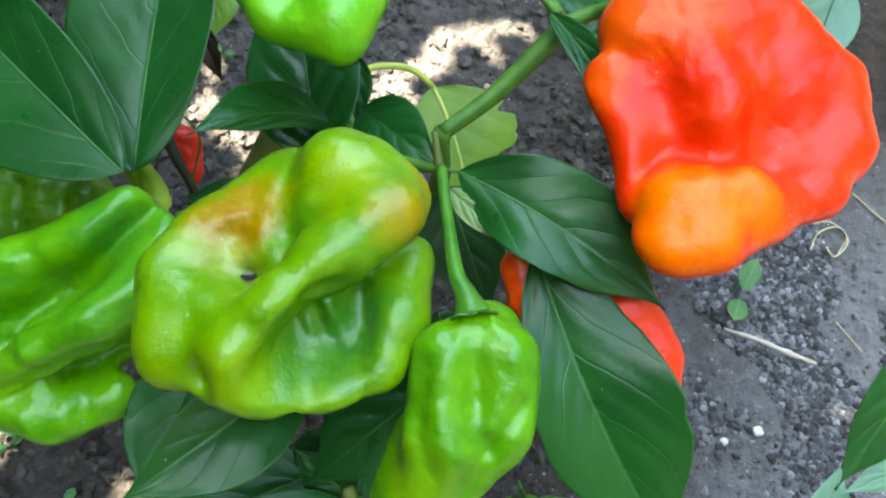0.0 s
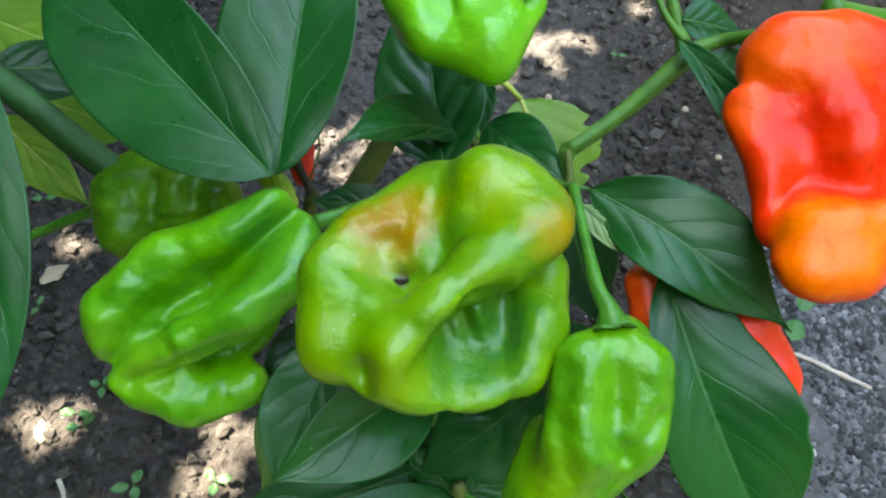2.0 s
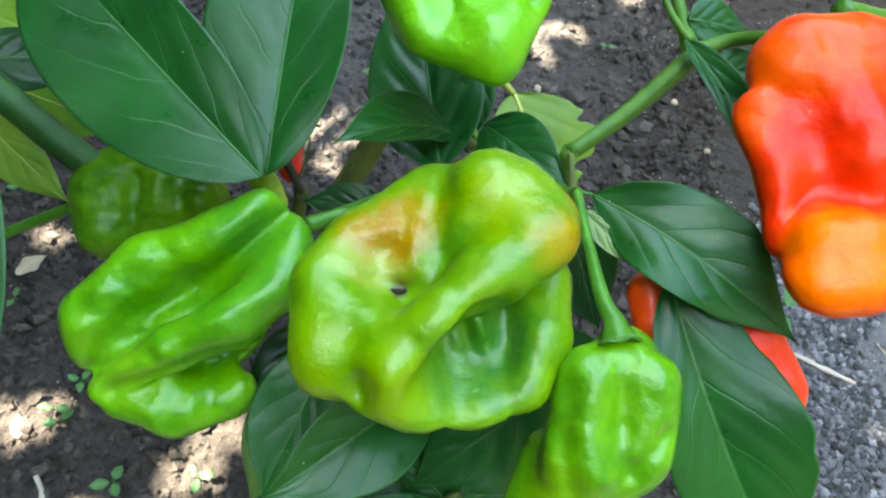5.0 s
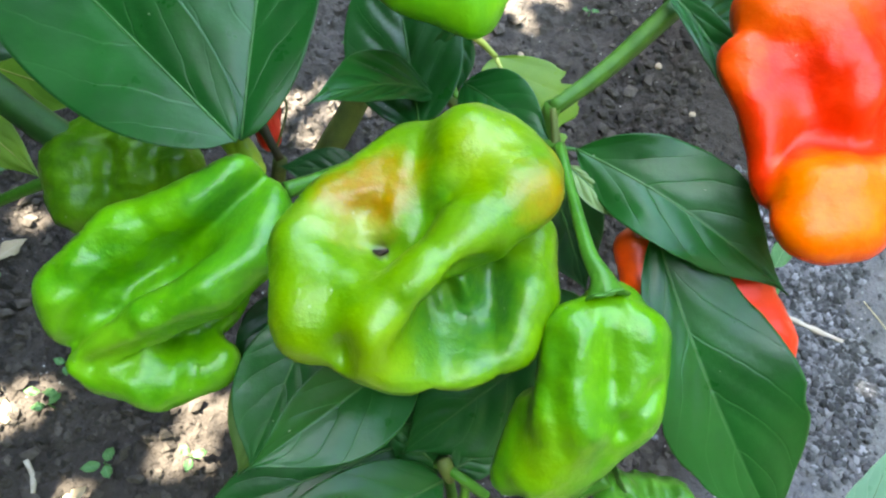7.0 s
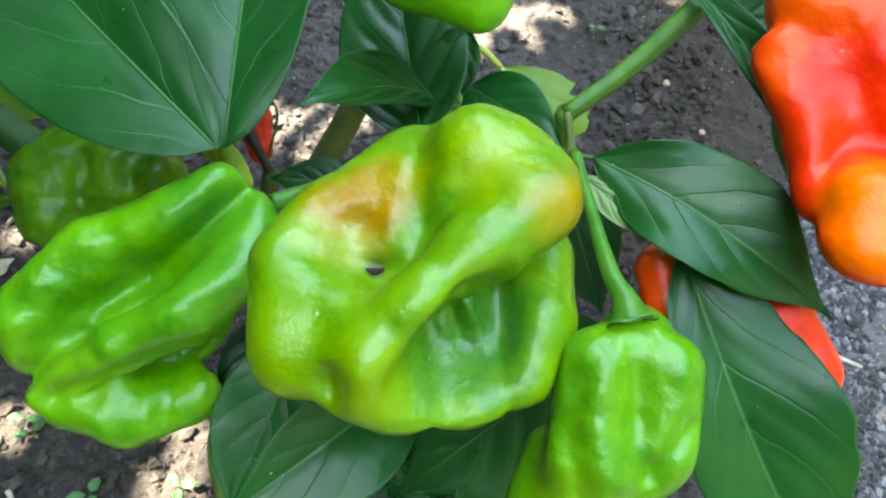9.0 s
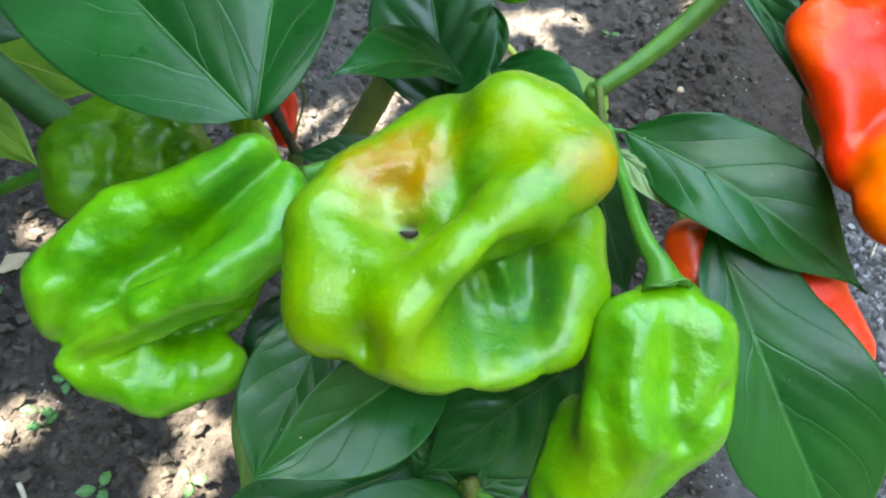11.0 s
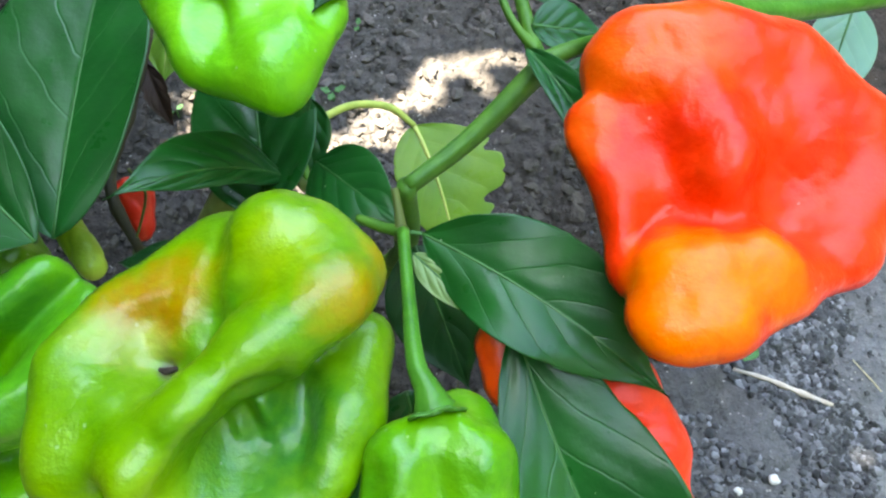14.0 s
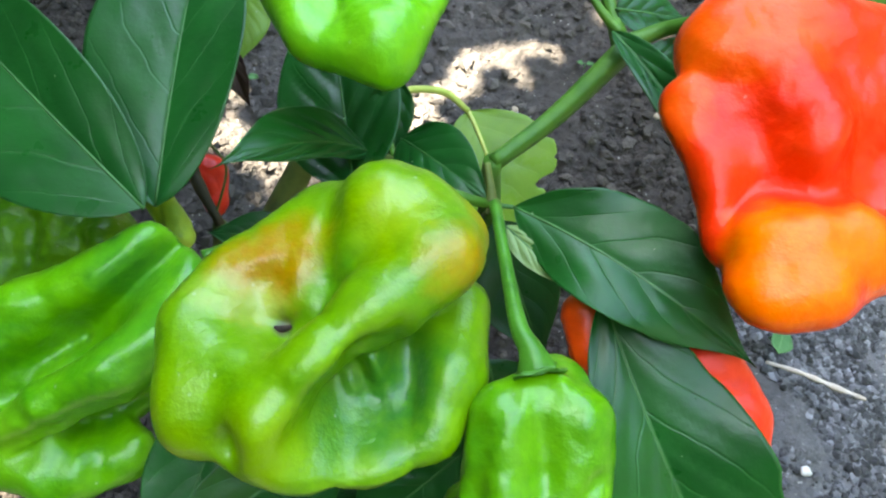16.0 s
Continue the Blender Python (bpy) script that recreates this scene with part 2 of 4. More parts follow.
def lobed(name, centre, lobes, dents, material, level=5, k=5.0, lumps=0.5, lump_size=9.0, folds=(), crease=0.5):
    """A fleshy fruit: lobes flow into one another, dents are pressed in. All in mm in the plant's frame.
    lobe: (place, radius), (a, b, radius a, radius b) or (place, (rx, ry, rz)); dent: (place, radius or radii, blend).
    fold: (places along a line, width, height): a soft ridge or, if negative, a furrow on the outer side."""
    bm = bmesh.new()
    bmesh.ops.create_icosphere(bm, subdivisions=level, radius=1.0)
    dirs = np.array([v.co[:] for v in bm.verts])
    faces = [tuple(v.index for v in f.verts) for f in bm.faces]
    bm.free()
    dirs /= np.linalg.norm(dirs, axis=1)[:, None]
    c = np.array(centre, dtype=float)

    def ellip(p, o, r):
        q = (p - np.array(o)) / np.array(r)
        k0 = np.linalg.norm(q, axis=1) + 1e-9
        k1 = np.linalg.norm(q / np.array(r), axis=1) + 1e-9
        return k0 * (k0 - 1) / k1

    def dist(p):
        d = None
        for lobe in lobes:
            if len(lobe) == 4:
                a, b, ra, rb = np.array(lobe[0]), np.array(lobe[1]), lobe[2], lobe[3]
                ab = b - a
                h = np.clip((p - a) @ ab / (ab @ ab), 0, 1)
                e = np.linalg.norm(p - a - h[:, None] * ab, axis=1) - (ra + (rb - ra) * h)
            elif isinstance(lobe[1], tuple):
                e = ellip(p, lobe[0], lobe[1])
            else:
                e = np.linalg.norm(p - np.array(lobe[0]), axis=1) - lobe[1]
            d = e if d is None else smin(d, e, k)
        for dent in dents:
            if len(dent) == 5:
                a, b = np.array(dent[0]), np.array(dent[1])
                ab = b - a
                h = np.clip((p - a) @ ab / (ab @ ab), 0, 1)
                e = np.linalg.norm(p - a - h[:, None] * ab, axis=1) - (dent[2] + (dent[3] - dent[2]) * h)
            else:
                e = ellip(p, dent[0], dent[1]) if isinstance(dent[1], tuple) else np.linalg.norm(p - np.array(dent[0]), axis=1) - dent[1]
            d = -smin(-d, e, dent[-1])
        return d

    t = np.full(len(dirs), 75.0)
    for _ in range(70):
        t = np.maximum(t - 0.6 * dist(c + dirs * t[:, None]), 0.5)
    pts = c + dirs * t[:, None]
    e = np.array([(f[i], f[(i + 1) % 3]) for f in faces for i in range(3)])
    count = np.bincount(e[:, 0], minlength=len(pts))[:, None]

    def soften(pts, rate):
        mean = np.stack([np.bincount(e[:, 0], weights=pts[e[:, 1], ax], minlength=len(pts)) for ax in range(3)], axis=1)
        return pts + rate * (mean / count - pts)

    for _ in range(26):
        pts = soften(pts, 0.6)
        d0 = dist(pts)
        grad = np.stack([dist(pts + np.eye(3)[ax] * 0.05) - d0 for ax in range(3)], axis=1) / 0.05
        pts = pts - np.clip(d0, -1.5, 1.5)[:, None] * grad / (np.sum(grad * grad, axis=1)[:, None] + 0.05)
    grad /= np.linalg.norm(grad, axis=1)[:, None] + 1e-9
    rise, front = np.zeros(len(pts)), np.clip(grad[:, 2] + 0.15, 0, 1) ** 0.6
    wob = np.array([(noise.noise(Vector(v) / 8), noise.noise(Vector(v) / 8 + Vector((9, 9, 9)))) for v in pts])
    for *way, width, height in folds:
        near = np.full(len(pts), 1e9)
        q = pts[:, :2] + wob * min(width, 4) * 0.25
        for a, b in zip(way, way[1:]):
            a2, ab = np.array(a[:2]), np.array(b[:2]) - np.array(a[:2])
            h = np.clip((q - a2) @ ab / (ab @ ab + 1e-9), 0, 1)
            near = np.minimum(near, ((q - a2 - h[:, None] * ab) ** 2).sum(axis=1))
        rise += height * np.exp(-near / width ** 2)
    pts = pts + (0.25 * grad + np.array((0, 0, 0.75))) * (rise * front)[:, None]
    for _ in range(3):
        pts = soften(pts, 0.5)
    off = np.array([noise.noise(Vector(v) / lump_size) + 0.4 * noise.noise(Vector(v) / (lump_size * 0.4)) for v in pts])
    # fine creases where the skin has crumpled
    off = lumps * off - crease * np.array([max(0.0, 0.22 - abs(noise.noise(Vector(v) / 7.5 + Vector((3, 1, 4))))) for v in pts]) * 3.2
    return mesh_of(name, (pts + grad * off[:, None] - c) / 1000, faces, material)


def blade(name, base, tip, wl, wr, material, centre=(0, 0, 0), facing=(0, 0, 1), roll=0, bend=0, side=0, fold=0, curl=0, twist=0,
          belly=0.38, full=0.66, wave=0.0, quilt=0.3, lip=0.0, veins=5, nicks=0.0, seed=0, nu=44, nv=22):
    """A leaf blade with thickness, and the line of its midrib. roll turns it about its length (degrees), bend lifts the middle (mm),
    side bows it sideways, fold lifts both halves (degrees), curl drops the tip, twist turns the tip against the base."""
    base, tip = np.array(base, dtype=float), np.array(tip, dtype=float)
    a = tip - base
    length = np.linalg.norm(a)
    a /= length
    n0 = np.array(facing, dtype=float)
    n0 -= a * (n0 @ a)
    n0 /= np.linalg.norm(n0)
    b0 = np.cross(a, n0)
    pw, qw = full, full * (1 - belly) / belly
    top = (belly ** pw) * ((1 - belly) ** qw)
    s_all = np.linspace(0, 1, nu)
    y_all = np.linspace(-1, 1, nv * 2 + 1)
    grid, uvs, rib = [], [], []
    for s in s_all:
        f = (max(s, 1e-4) ** pw) * (max(1 - s, 0) ** qw) / top * (1 - s ** 7)
        ang = radians(roll + twist * (s - 0.3))
        n = n0 * math.cos(ang) + b0 * math.sin(ang)
        b = np.cross(a, n)
        spine = base + a * length * s + n0 * (bend * 4 * s * (1 - s)) + b0 * (side * 4 * s * (1 - s)) - n0 * curl * max(0, s - 0.55) ** 2 * 4.9
        rib.append(spine)
        for y in y_all:
            w = (wl if y < 0 else wr) * f
            if nicks:
                w *= 1 - nicks * max(0, noise.noise(Vector((s * 9 + seed * 7, math.copysign(3, y), seed)))) * abs(y) ** 4
            lift = math.tan(radians(fold)) * abs(y) * w - 0.18 * abs(y) ** 2 * w * math.tan(radians(fold))
            lift -= lip * max(0.0, abs(y) - 0.28) ** 2 * w
            ph = (s - 0.36 * abs(y) ** 1.08) * veins
            lift += quilt * (1 - math.exp(-((ph % 1 - 0.5) / 0.17) ** 2)) * (1 - abs(y) ** 3) * min(1, abs(y) * 6) * f
            lift += wave * math.sin(s * 11 + seed + (2 if y > 0 else 0)) * abs(y) ** 2 * f * 3
            lift += 1.2 * noise.noise(Vector((s * 3 + seed * 5.1, y * 1.5, seed * 2.3))) * abs(y)
            grid.append(spine + b * y * w * math.cos(radians(fold)) + n * lift)
            uvs.append((s, y * 0.5 + 0.5))
    grid = np.array(grid) - np.array(centre)
    m = nv * 2 + 1
    thick = 0.28 * n0
    verts = np.vstack([grid + thick / 2, grid - thick / 2]) / 1000
    N = len(grid)
    faces = []
    for i in range(nu - 1):
        for j in range(m - 1):
            p, q, r, t = i * m + j, i * m + j + 1, (i + 1) * m + j + 1, (i + 1) * m + j
            faces += [(p, q, r, t), (p + N, t + N, r + N, q + N)]
        for j in (0, m - 1):
            p, t = i * m + j, (i + 1) * m + j
            faces.append((p, t, t + N, p + N) if j == 0 else (p, p + N, t + N, t))
    return mesh_of(name, verts, faces, material, uv=uvs + uvs), np.array(rib)


# ---- ground: one sheet to the horizon, dug and crumbly near the plant ----
def patch(nt, co, ragged, place, inner, outer):
    """A ragged round patch of paler soil."""
    far = nt.nodes.new("ShaderNodeVectorMath")
    far.operation = "DISTANCE"
    nt.links.new(co, far.inputs[0])
    far.inputs[1].default_value = place
    return ramp(nt, calc(nt, "ADD", far.outputs["Value"], calc(nt, "MULTIPLY", calc(nt, "SUBTRACT", ragged, 0.5), 0.25)), [(inner, (1, 1, 1)), (outer, (0, 0, 0))])


def crumb_material():
    m, nt, p = nodes_of("soil_clod")
    co = nt.nodes.new("ShaderNodeTexCoord").outputs["Object"]
    n1, n2 = noise_of(nt, co, 5, 4), noise_of(nt, co, 160, 5, 0.65)
    rnd = nt.nodes.new("ShaderNodeNewGeometry").outputs["Random Per Island"]
    col = mix(nt, rnd, (0.015, 0.0125, 0.011), (0.080, 0.067, 0.058))
    col = mix(nt, patch(nt, co, n1, (-0.08, 0.60, 0.0), 0.08, 0.28), col, mix(nt, rnd, (0.040, 0.035, 0.032), (0.145, 0.127, 0.118)))
    col = mix(nt, patch(nt, co, n1, (0.62, 0.22, 0.0), 0.25, 0.39), col, mix(nt, rnd, (0.05, 0.051, 0.055), (0.24, 0.245, 0.26)))
    col = mix(nt, calc(nt, "MULTIPLY", n2, 0.5), col, (0.02, 0.017, 0.015))
    nt.links.new(col, p.inputs["Base Color"])
    p.inputs["Roughness"].default_value = 0.95
    p.inputs["Specular IOR Level"].default_value = 0.2
    bump(nt, p, n2, 1.0, 0.004)
    return m


def soil_material():
    m, nt, p = nodes_of("garden_soil")
    co = nt.nodes.new("ShaderNodeTexCoord").outputs["Object"]
    n1, n2, n3 = noise_of(nt, co, 5, 4), noise_of(nt, co, 60, 5, 0.65), noise_of(nt, co, 400, 3)
    col = mix(nt, ramp(nt, n2, [(0.3, (0, 0, 0)), (0.7, (1, 1, 1))]), (0.009, 0.0075, 0.007), (0.048, 0.039, 0.034))
    col = mix(nt, ramp(nt, n1, [(0.4, (0, 0, 0)), (0.65, (1, 1, 1))]), col, mix(nt, n2, (0.013, 0.011, 0.010), (0.068, 0.057, 0.050)))
    # the trodden, dry side of the bed is greyer
    dry = patch(nt, co, n1, (0.62, 0.22, 0.0), 0.25, 0.39)
    # the soil at the back is paler
    col = mix(nt, patch(nt, co, n1, (-0.08, 0.60, 0.0), 0.08, 0.28), col, mix(nt, n2, (0.040, 0.035, 0.033), (0.135, 0.12, 0.113)))
    col = mix(nt, dry, col, mix(nt, n2, (0.052, 0.053, 0.057), (0.235, 0.24, 0.255)))
    col = mix(nt, calc(nt, "MULTIPLY", n3, 0.5), col, (0.028, 0.023, 0.020))
    grit = add(nt, "ShaderNodeTexVoronoi", Scale=170.0)
    nt.links.new(co, grit.inputs["Vector"])
    g = calc(nt, "MULTIPLY", calc(nt, "LESS_THAN", grit.outputs["Distance"], 0.16), calc(nt, "GREATER_THAN", noise_of(nt, co, 30, 2), 0.58))
    col = mix(nt, calc(nt, "MULTIPLY", g, 0.7), col, (0.36, 0.34, 0.32))
    nt.links.new(col, p.inputs["Base Color"])
    p.inputs["Roughness"].default_value = 0.95
    p.inputs["Specular IOR Level"].default_value = 0.2
    bump(nt, p, calc(nt, "ADD", n2, calc(nt, "MULTIPLY", n3, 0.5)), 0.9, 0.006)
    return m


SOIL = soil_material()


def soil_height(x, y):
    near = math.exp(-((x - 0.1) ** 2 + (y - 0.3) ** 2) / 0.6)
    rough = 1.0 if x < 0.24 else 0.55
    v = Vector((x, y, 0))
    h = 0.010 * noise.noise(v * 9) + 0.007 * noise.noise(v * 27) + rough * (0.0095 * abs(noise.noise(v * 62)) + 0.0062 * abs(noise.noise(v * 140)) + 0.0030 * noise.noise(v * 330))
    return h * near + 0.02 * noise.noise(v * 0.9) * (1 - near) - 0.004


def ground_sheet():
    far = [-400, -150, -60, -25, -10, -5, -2.5, -1.6, -1.0, -0.75]
    xs = far + [-0.5] + list(np.arange(-0.40, 0.64, 0.0024)) + [0.72, 0.85, 1.0, 1.3, 1.8, 3, 6, 12, 30, 80, 200, 400]
    ys = far[:-1] + [-0.6, -0.3, -0.16] + list(np.arange(-0.09, 0.80, 0.0024)) + [0.86, 0.95, 1.05, 1.2, 1.5, 2, 3, 6, 12, 30, 80, 200, 400]
    verts = [(x, y, soil_height(x, y)) for y in ys for x in xs]
    w = len(xs)
    faces = [(j * w + i, j * w + i + 1, (j + 1) * w + i + 1, (j + 1) * w + i) for j in range(len(ys) - 1) for i in range(w - 1)]
    return tagged(new("ground", mesh_of("ground", verts, faces, SOIL)), "dark crumbly garden soil with grey dry patches", "ground", kind="structure")


ground_sheet()


def clods():
    rng = random.Random(4)
    bm = bmesh.new()
    bmesh.ops.create_icosphere(bm, subdivisions=1, radius=1.0)
    ico = [v.co.copy() for v in bm.verts]
    tri = [tuple(v.index for v in f.verts) for f in bm.faces]
    bm.free()
    verts, faces = [], []
    for k in range(80000):
        x, y = rng.uniform(-0.45, 0.75), rng.uniform(-0.05, 0.85)
        if noise.noise(Vector((x * 6, y * 6, 3))) < rng.uniform(-0.8, 0.2):
            continue
        if x > 0.25 and rng.random() < 0.75:
            continue
        r = 0.0008 + (0.0052 if x < 0.24 else 0.0026) * rng.random() ** 5.0
        z, o = soil_height(x, y) + r * 0.08, len(verts)
        sx, sy, sz, turn = rng.uniform(0.7, 1.3), rng.uniform(0.7, 1.3), rng.uniform(0.5, 0.9), rng.uniform(0, 6)
        for v in ico:
            k = r * (1 + 1.25 * noise.noise(v * 2.6 + Vector((x * 900, y * 900, 0))))
            px, py = v.x * sx, v.y * sy
            verts.append((x + k * (px * math.cos(turn) - py * math.sin(turn)), y + k * (px * math.sin(turn) + py * math.cos(turn)), z + k * v.z * sz))
        faces += [tuple(i + o for i in t) for t in tri]
    mat = crumb_material()
    tagged(new("soil_clods", mesh_of("soil_clods", verts, faces, mat, smooth=False)), "loose crumbs and clods of dry garden soil", "soil", kind="stuff")


clods()


def gravel(mid, spread, count):
    """Small grey stones and crumbs lying close together on the dry side of the bed."""
    rng = random.Random(9)
    bm = bmesh.new()
    bmesh.ops.create_icosphere(bm, subdivisions=1, radius=1.0)
    ico = [v.co.copy() for v in bm.verts]
    tri = [tuple(v.index for v in f.verts) for f in bm.faces]
    bm.free()
    verts, faces = [], []
    for _ in range(count):
        x, y = rng.gauss(mid[0], spread[0]), rng.gauss(mid[1], spread[1])
        if noise.noise(Vector((x * 11, y * 11, 7))) < -0.08 + rng.uniform(-0.15, 0.15):
            continue
        r = 0.0008 + 0.0034 * rng.random() ** 2.6
        z, o = soil_height(x, y) + r * 0.2, len(verts)
        turn, sx, sz = rng.uniform(0, 6), rng.uniform(0.7, 1.2), rng.uniform(0.6, 0.9)
        for v in ico:
            k = r * (1 + 0.75 * noise.noise(v * 1.9 + Vector((x * 990, y * 990, 0))))
            verts.append((x + k * (v.x * sx * math.cos(turn) - v.y * math.sin(turn)), y + k * (v.x * sx * math.sin(turn) + v.y * math.cos(turn)), z + k * v.z * sz))
        faces += [tuple(i + o for i in t) for t in tri]
    m, nt, p = nodes_of("grey_gravel")
    rnd = nt.nodes.new("ShaderNodeNewGeometry").outputs["Random Per Island"]
    nt.links.new(ramp(nt, rnd, [(0.0, (0.010, 0.010, 0.011)), (0.5, (0.042, 0.042, 0.047)), (0.88, (0.10, 0.10, 0.110)), (1.0, (0.19, 0.19, 0.21))]), p.inputs["Base Color"])
    p.inputs["Roughness"].default_value = 0.85
    tagged(new("gravel", mesh_of("gravel", verts, faces, m, smooth=False)), "fine grey gravel and crumbs on dry soil", "gravel", kind="stuff")


gravel((0.395, 0.330), (0.060, 0.05), 38000)


# ---- unseen leafy bough added between sun and bed; sun comes through its gaps ----
SPOTS = [((-0.117, 0.116), 0.0115), ((-0.093, 0.144), 0.0086), ((-0.168, 0.075), 0.0086), ((-0.242, 0.124), 0.0086), ((-0.119, 0.160), 0.0072), ((-0.209, 0.132), 0.0086),
         ((0.010, 0.540), 0.0086), ((-0.008, 0.490), 0.0072), ((0.051, 0.584), 0.0072), ((-0.061, 0.445), 0.0079), ((-0.143, 0.415), 0.0101), ((-0.100, 0.406), 0.0101), ((0.072, 0.557), 0.0072),
         ((0.090, 0.602), 0.0065), ((-0.117, 0.414), 0.0094), ((-0.068, 0.416), 0.0072), ((-0.289, 0.265), 0.0086), ((0.139, 0.662), 0.0079), ((0.196, 0.648), 0.0050), ((-0.099, 0.117), 0.009), ((-0.079, 0.159), 0.006),
         ((0.015, 0.558), 0.007), ((-0.015, 0.521), 0.008), ((-0.047, 0.481), 0.007), ((-0.179, 0.434), 0.01), ((-0.079, 0.432), 0.008), ((-0.271, 0.574), 0.009), ((-0.179, 0.477), 0.006), ((-0.097, 0.417), 0.009), ((-0.081, 0.450), 0.008), ((-0.115, 0.387), 0.008)]


def bough():
    rng = random.Random(11)
    side = SUN_DIR.cross(Vector((0, 0, 1))).normalized()
    up = side.cross(SUN_DIR).normalized()
    mid = Vector((0.1, 0.33, 0.1))
    spots = [((Vector((*p, 0)) - mid).dot(side), (Vector((*p, 0)) - mid).dot(up), r) for p, r in SPOTS]
    verts, faces = [], []
    step = 0.024
    n = int(0.62 / step)
    for layer in range(4):
        for i in range(-n, n + 1):
            for j in range(-n, n + 1):
                a, b = (i + rng.uniform(-0.5, 0.5)) * step, (j + rng.uniform(-0.5, 0.5)) * step
                if a * a + b * b > 0.32 + 0.08 * noise.noise(Vector((a * 4, b * 4, layer))):
                    continue
                if any((a - p) ** 2 + (b - q) ** 2 < (r + 0.015) ** 2 for p, q, r in spots):
                    continue
                size, turn = rng.uniform(0.020, 0.027), rng.uniform(0, 6.28)
                c = mid + side * a + up * b + SUN_DIR * (1.5 + 0.12 * layer + rng.uniform(-0.1, 0.1))
                e1 = side * math.cos(turn) + up * math.sin(turn) + SUN_DIR * rng.uniform(-0.3, 0.3)
                e2 = up * math.cos(turn) - side * math.sin(turn) + SUN_DIR * rng.uniform(-0.3, 0.3)
                o = len(verts)
                for u, v, w in ((-1, 0, 0), (-0.4, 0.62, 0.12), (0.35, 0.55, 0.1), (1, 0, -0.1), (0.35, -0.55, 0.1), (-0.4, -0.62, 0.12)):
                    verts.append(c + (e1 * u + e2 * v + SUN_DIR * w) * size)
                faces += [(o, o + 3, o + 2, o + 1), (o, o + 5, o + 4, o + 3)]
    return verts, faces


def tree():
    """An unseen tree, added for shade: trunk beside the bed, leafy bough above."""
    verts, faces = bough()
    root = tagged(new("tree"), "unseen leafy green tree added to shade the bed", "tree")
    part("crown", mesh_of("crown", verts, faces, LEAF, smooth=False, uv=[(0.4, 0.3)] * len(verts)), root)
    bark = plain("tree_bark", (0.11, 0.08, 0.06), (0.06, 0.045, 0.035), 30, 0.9, 0.01, 0.8)
    part("trunk", tube("trunk", [(-1250, -900, -40), (-1230, -880, 500), (-1180, -840, 1100), (-1050, -720, 1650)], [75, 62, 52, 40], bark, segs=16), root)
    for way, radii in (([(-1090, -750, 1550), (-1150, -300, 1600), (-1000, 150, 1560), (-750, 480, 1580)], [36, 26, 16, 5]),
                       ([(-1050, -100, 1590), (-760, 150, 1640), (-480, 330, 1600)], [20, 12, 4]), ([(-1020, 100, 1570), (-1050, 500, 1620), (-900, 800, 1600)], [18, 11, 4])):
        part("limb", tube("limb", way, radii, bark, segs=12), root)


tree()


# ---- unseen hedge ring added to limit the sky; closes the view along the ground ----
def hedge():
    verts, faces, n, rows = [], [], 180, 26
    for i in range(n):
        th = 2 * math.pi * i / n
        for j in range(rows):
            z = (4.6 - 2.2 * math.sin(th)) * j / (rows - 1) - 0.05
            v = Vector((math.cos(th) * 6, math.sin(th) * 6, z * 4))
            r = 3.0 + 0.25 * noise.noise(v) + 0.12 * noise.noise(v * 3)
            verts.append((0.1 + r * math.cos(th), 0.3 + r * math.sin(th), z + (0.15 * noise.noise(v * 2) if j == rows - 1 else 0)))
    for i in range(n):
        for j in range(rows - 1):
            a, b = i * rows + j, ((i + 1) % n) * rows + j
            faces.append((a, a + 1, b + 1, b))
    mat = plain("sky_screen_green", (0.035, 0.07, 0.022), (0.02, 0.045, 0.015), 14, 0.7, 0.05, 0.8)
    tagged(new("hedge", mesh_of("hedge", verts, faces, mat)), "unseen dark green hedge ring added to limit the sky light", "hedge", kind="structure")


hedge()

# ---- the plant ----
plant = thing("pepper_plant", (40, 60, -60), "leafy green pepper plant growing from garden soil", "plant")
PC = (40, 60, -60)


def leaf(base, tip, wl, wr, material=LEAF, stem=None, rib=0.55, label="", **kw):
    """A leaf of the plant with its midrib, and its petiole where it shows."""
    me, line = blade("leaf", base, tip, wl, wr, material, centre=PC, **kw)
    ob = part("leaf", me, plant, label)
    pick = [tuple(line[i]) for i in (0, 6, 12, 18, 24, 30, 36, 42)]
    rr = [rib, rib * 0.9, rib * 0.8, rib * 0.68, rib * 0.55, rib * 0.42, rib * 0.3, rib * 0.15]
    part("midrib", tube("midrib", pick, rr, {LEAF_DRY: LEAF_DRY, LEAF_LIGHT: STALK_YELLOW}.get(material, RIB), PC, 6, 3), ob)
    if stem:
        pts = [tuple(base)] + stem
        part("petiole", tube("petiole", pts, [rib * 1.1] + [rib * 1.35] * (len(pts) - 1), STALK_YELLOW if material is LEAF_LIGHT else RIB, PC, 8, 6), ob)
    return ob


def stem(points, radii, material=STEM, name="stem", **kw):
    return part(name, tube(name, points, radii, material, PC, 14, 8, **kw), plant)


# leaves above the left pepper
leaf((-43.9, 28.5, -34.0), (-128.0, 116.0, -56.0), 27, 18, LEAF, fold=15, bend=3, curl=6, roll=2, seed=1, quilt=0.22, wave=0.4, belly=0.42, veins=6, label="large dark green leaf")
leaf((-45.1, 30.3, -44.0), (-34.9, 126.6, -66.0), 25, 20, LEAF, fold=13, bend=3, roll=-3, seed=2, quilt=0.22, wave=0.4, belly=0.46, veins=6)
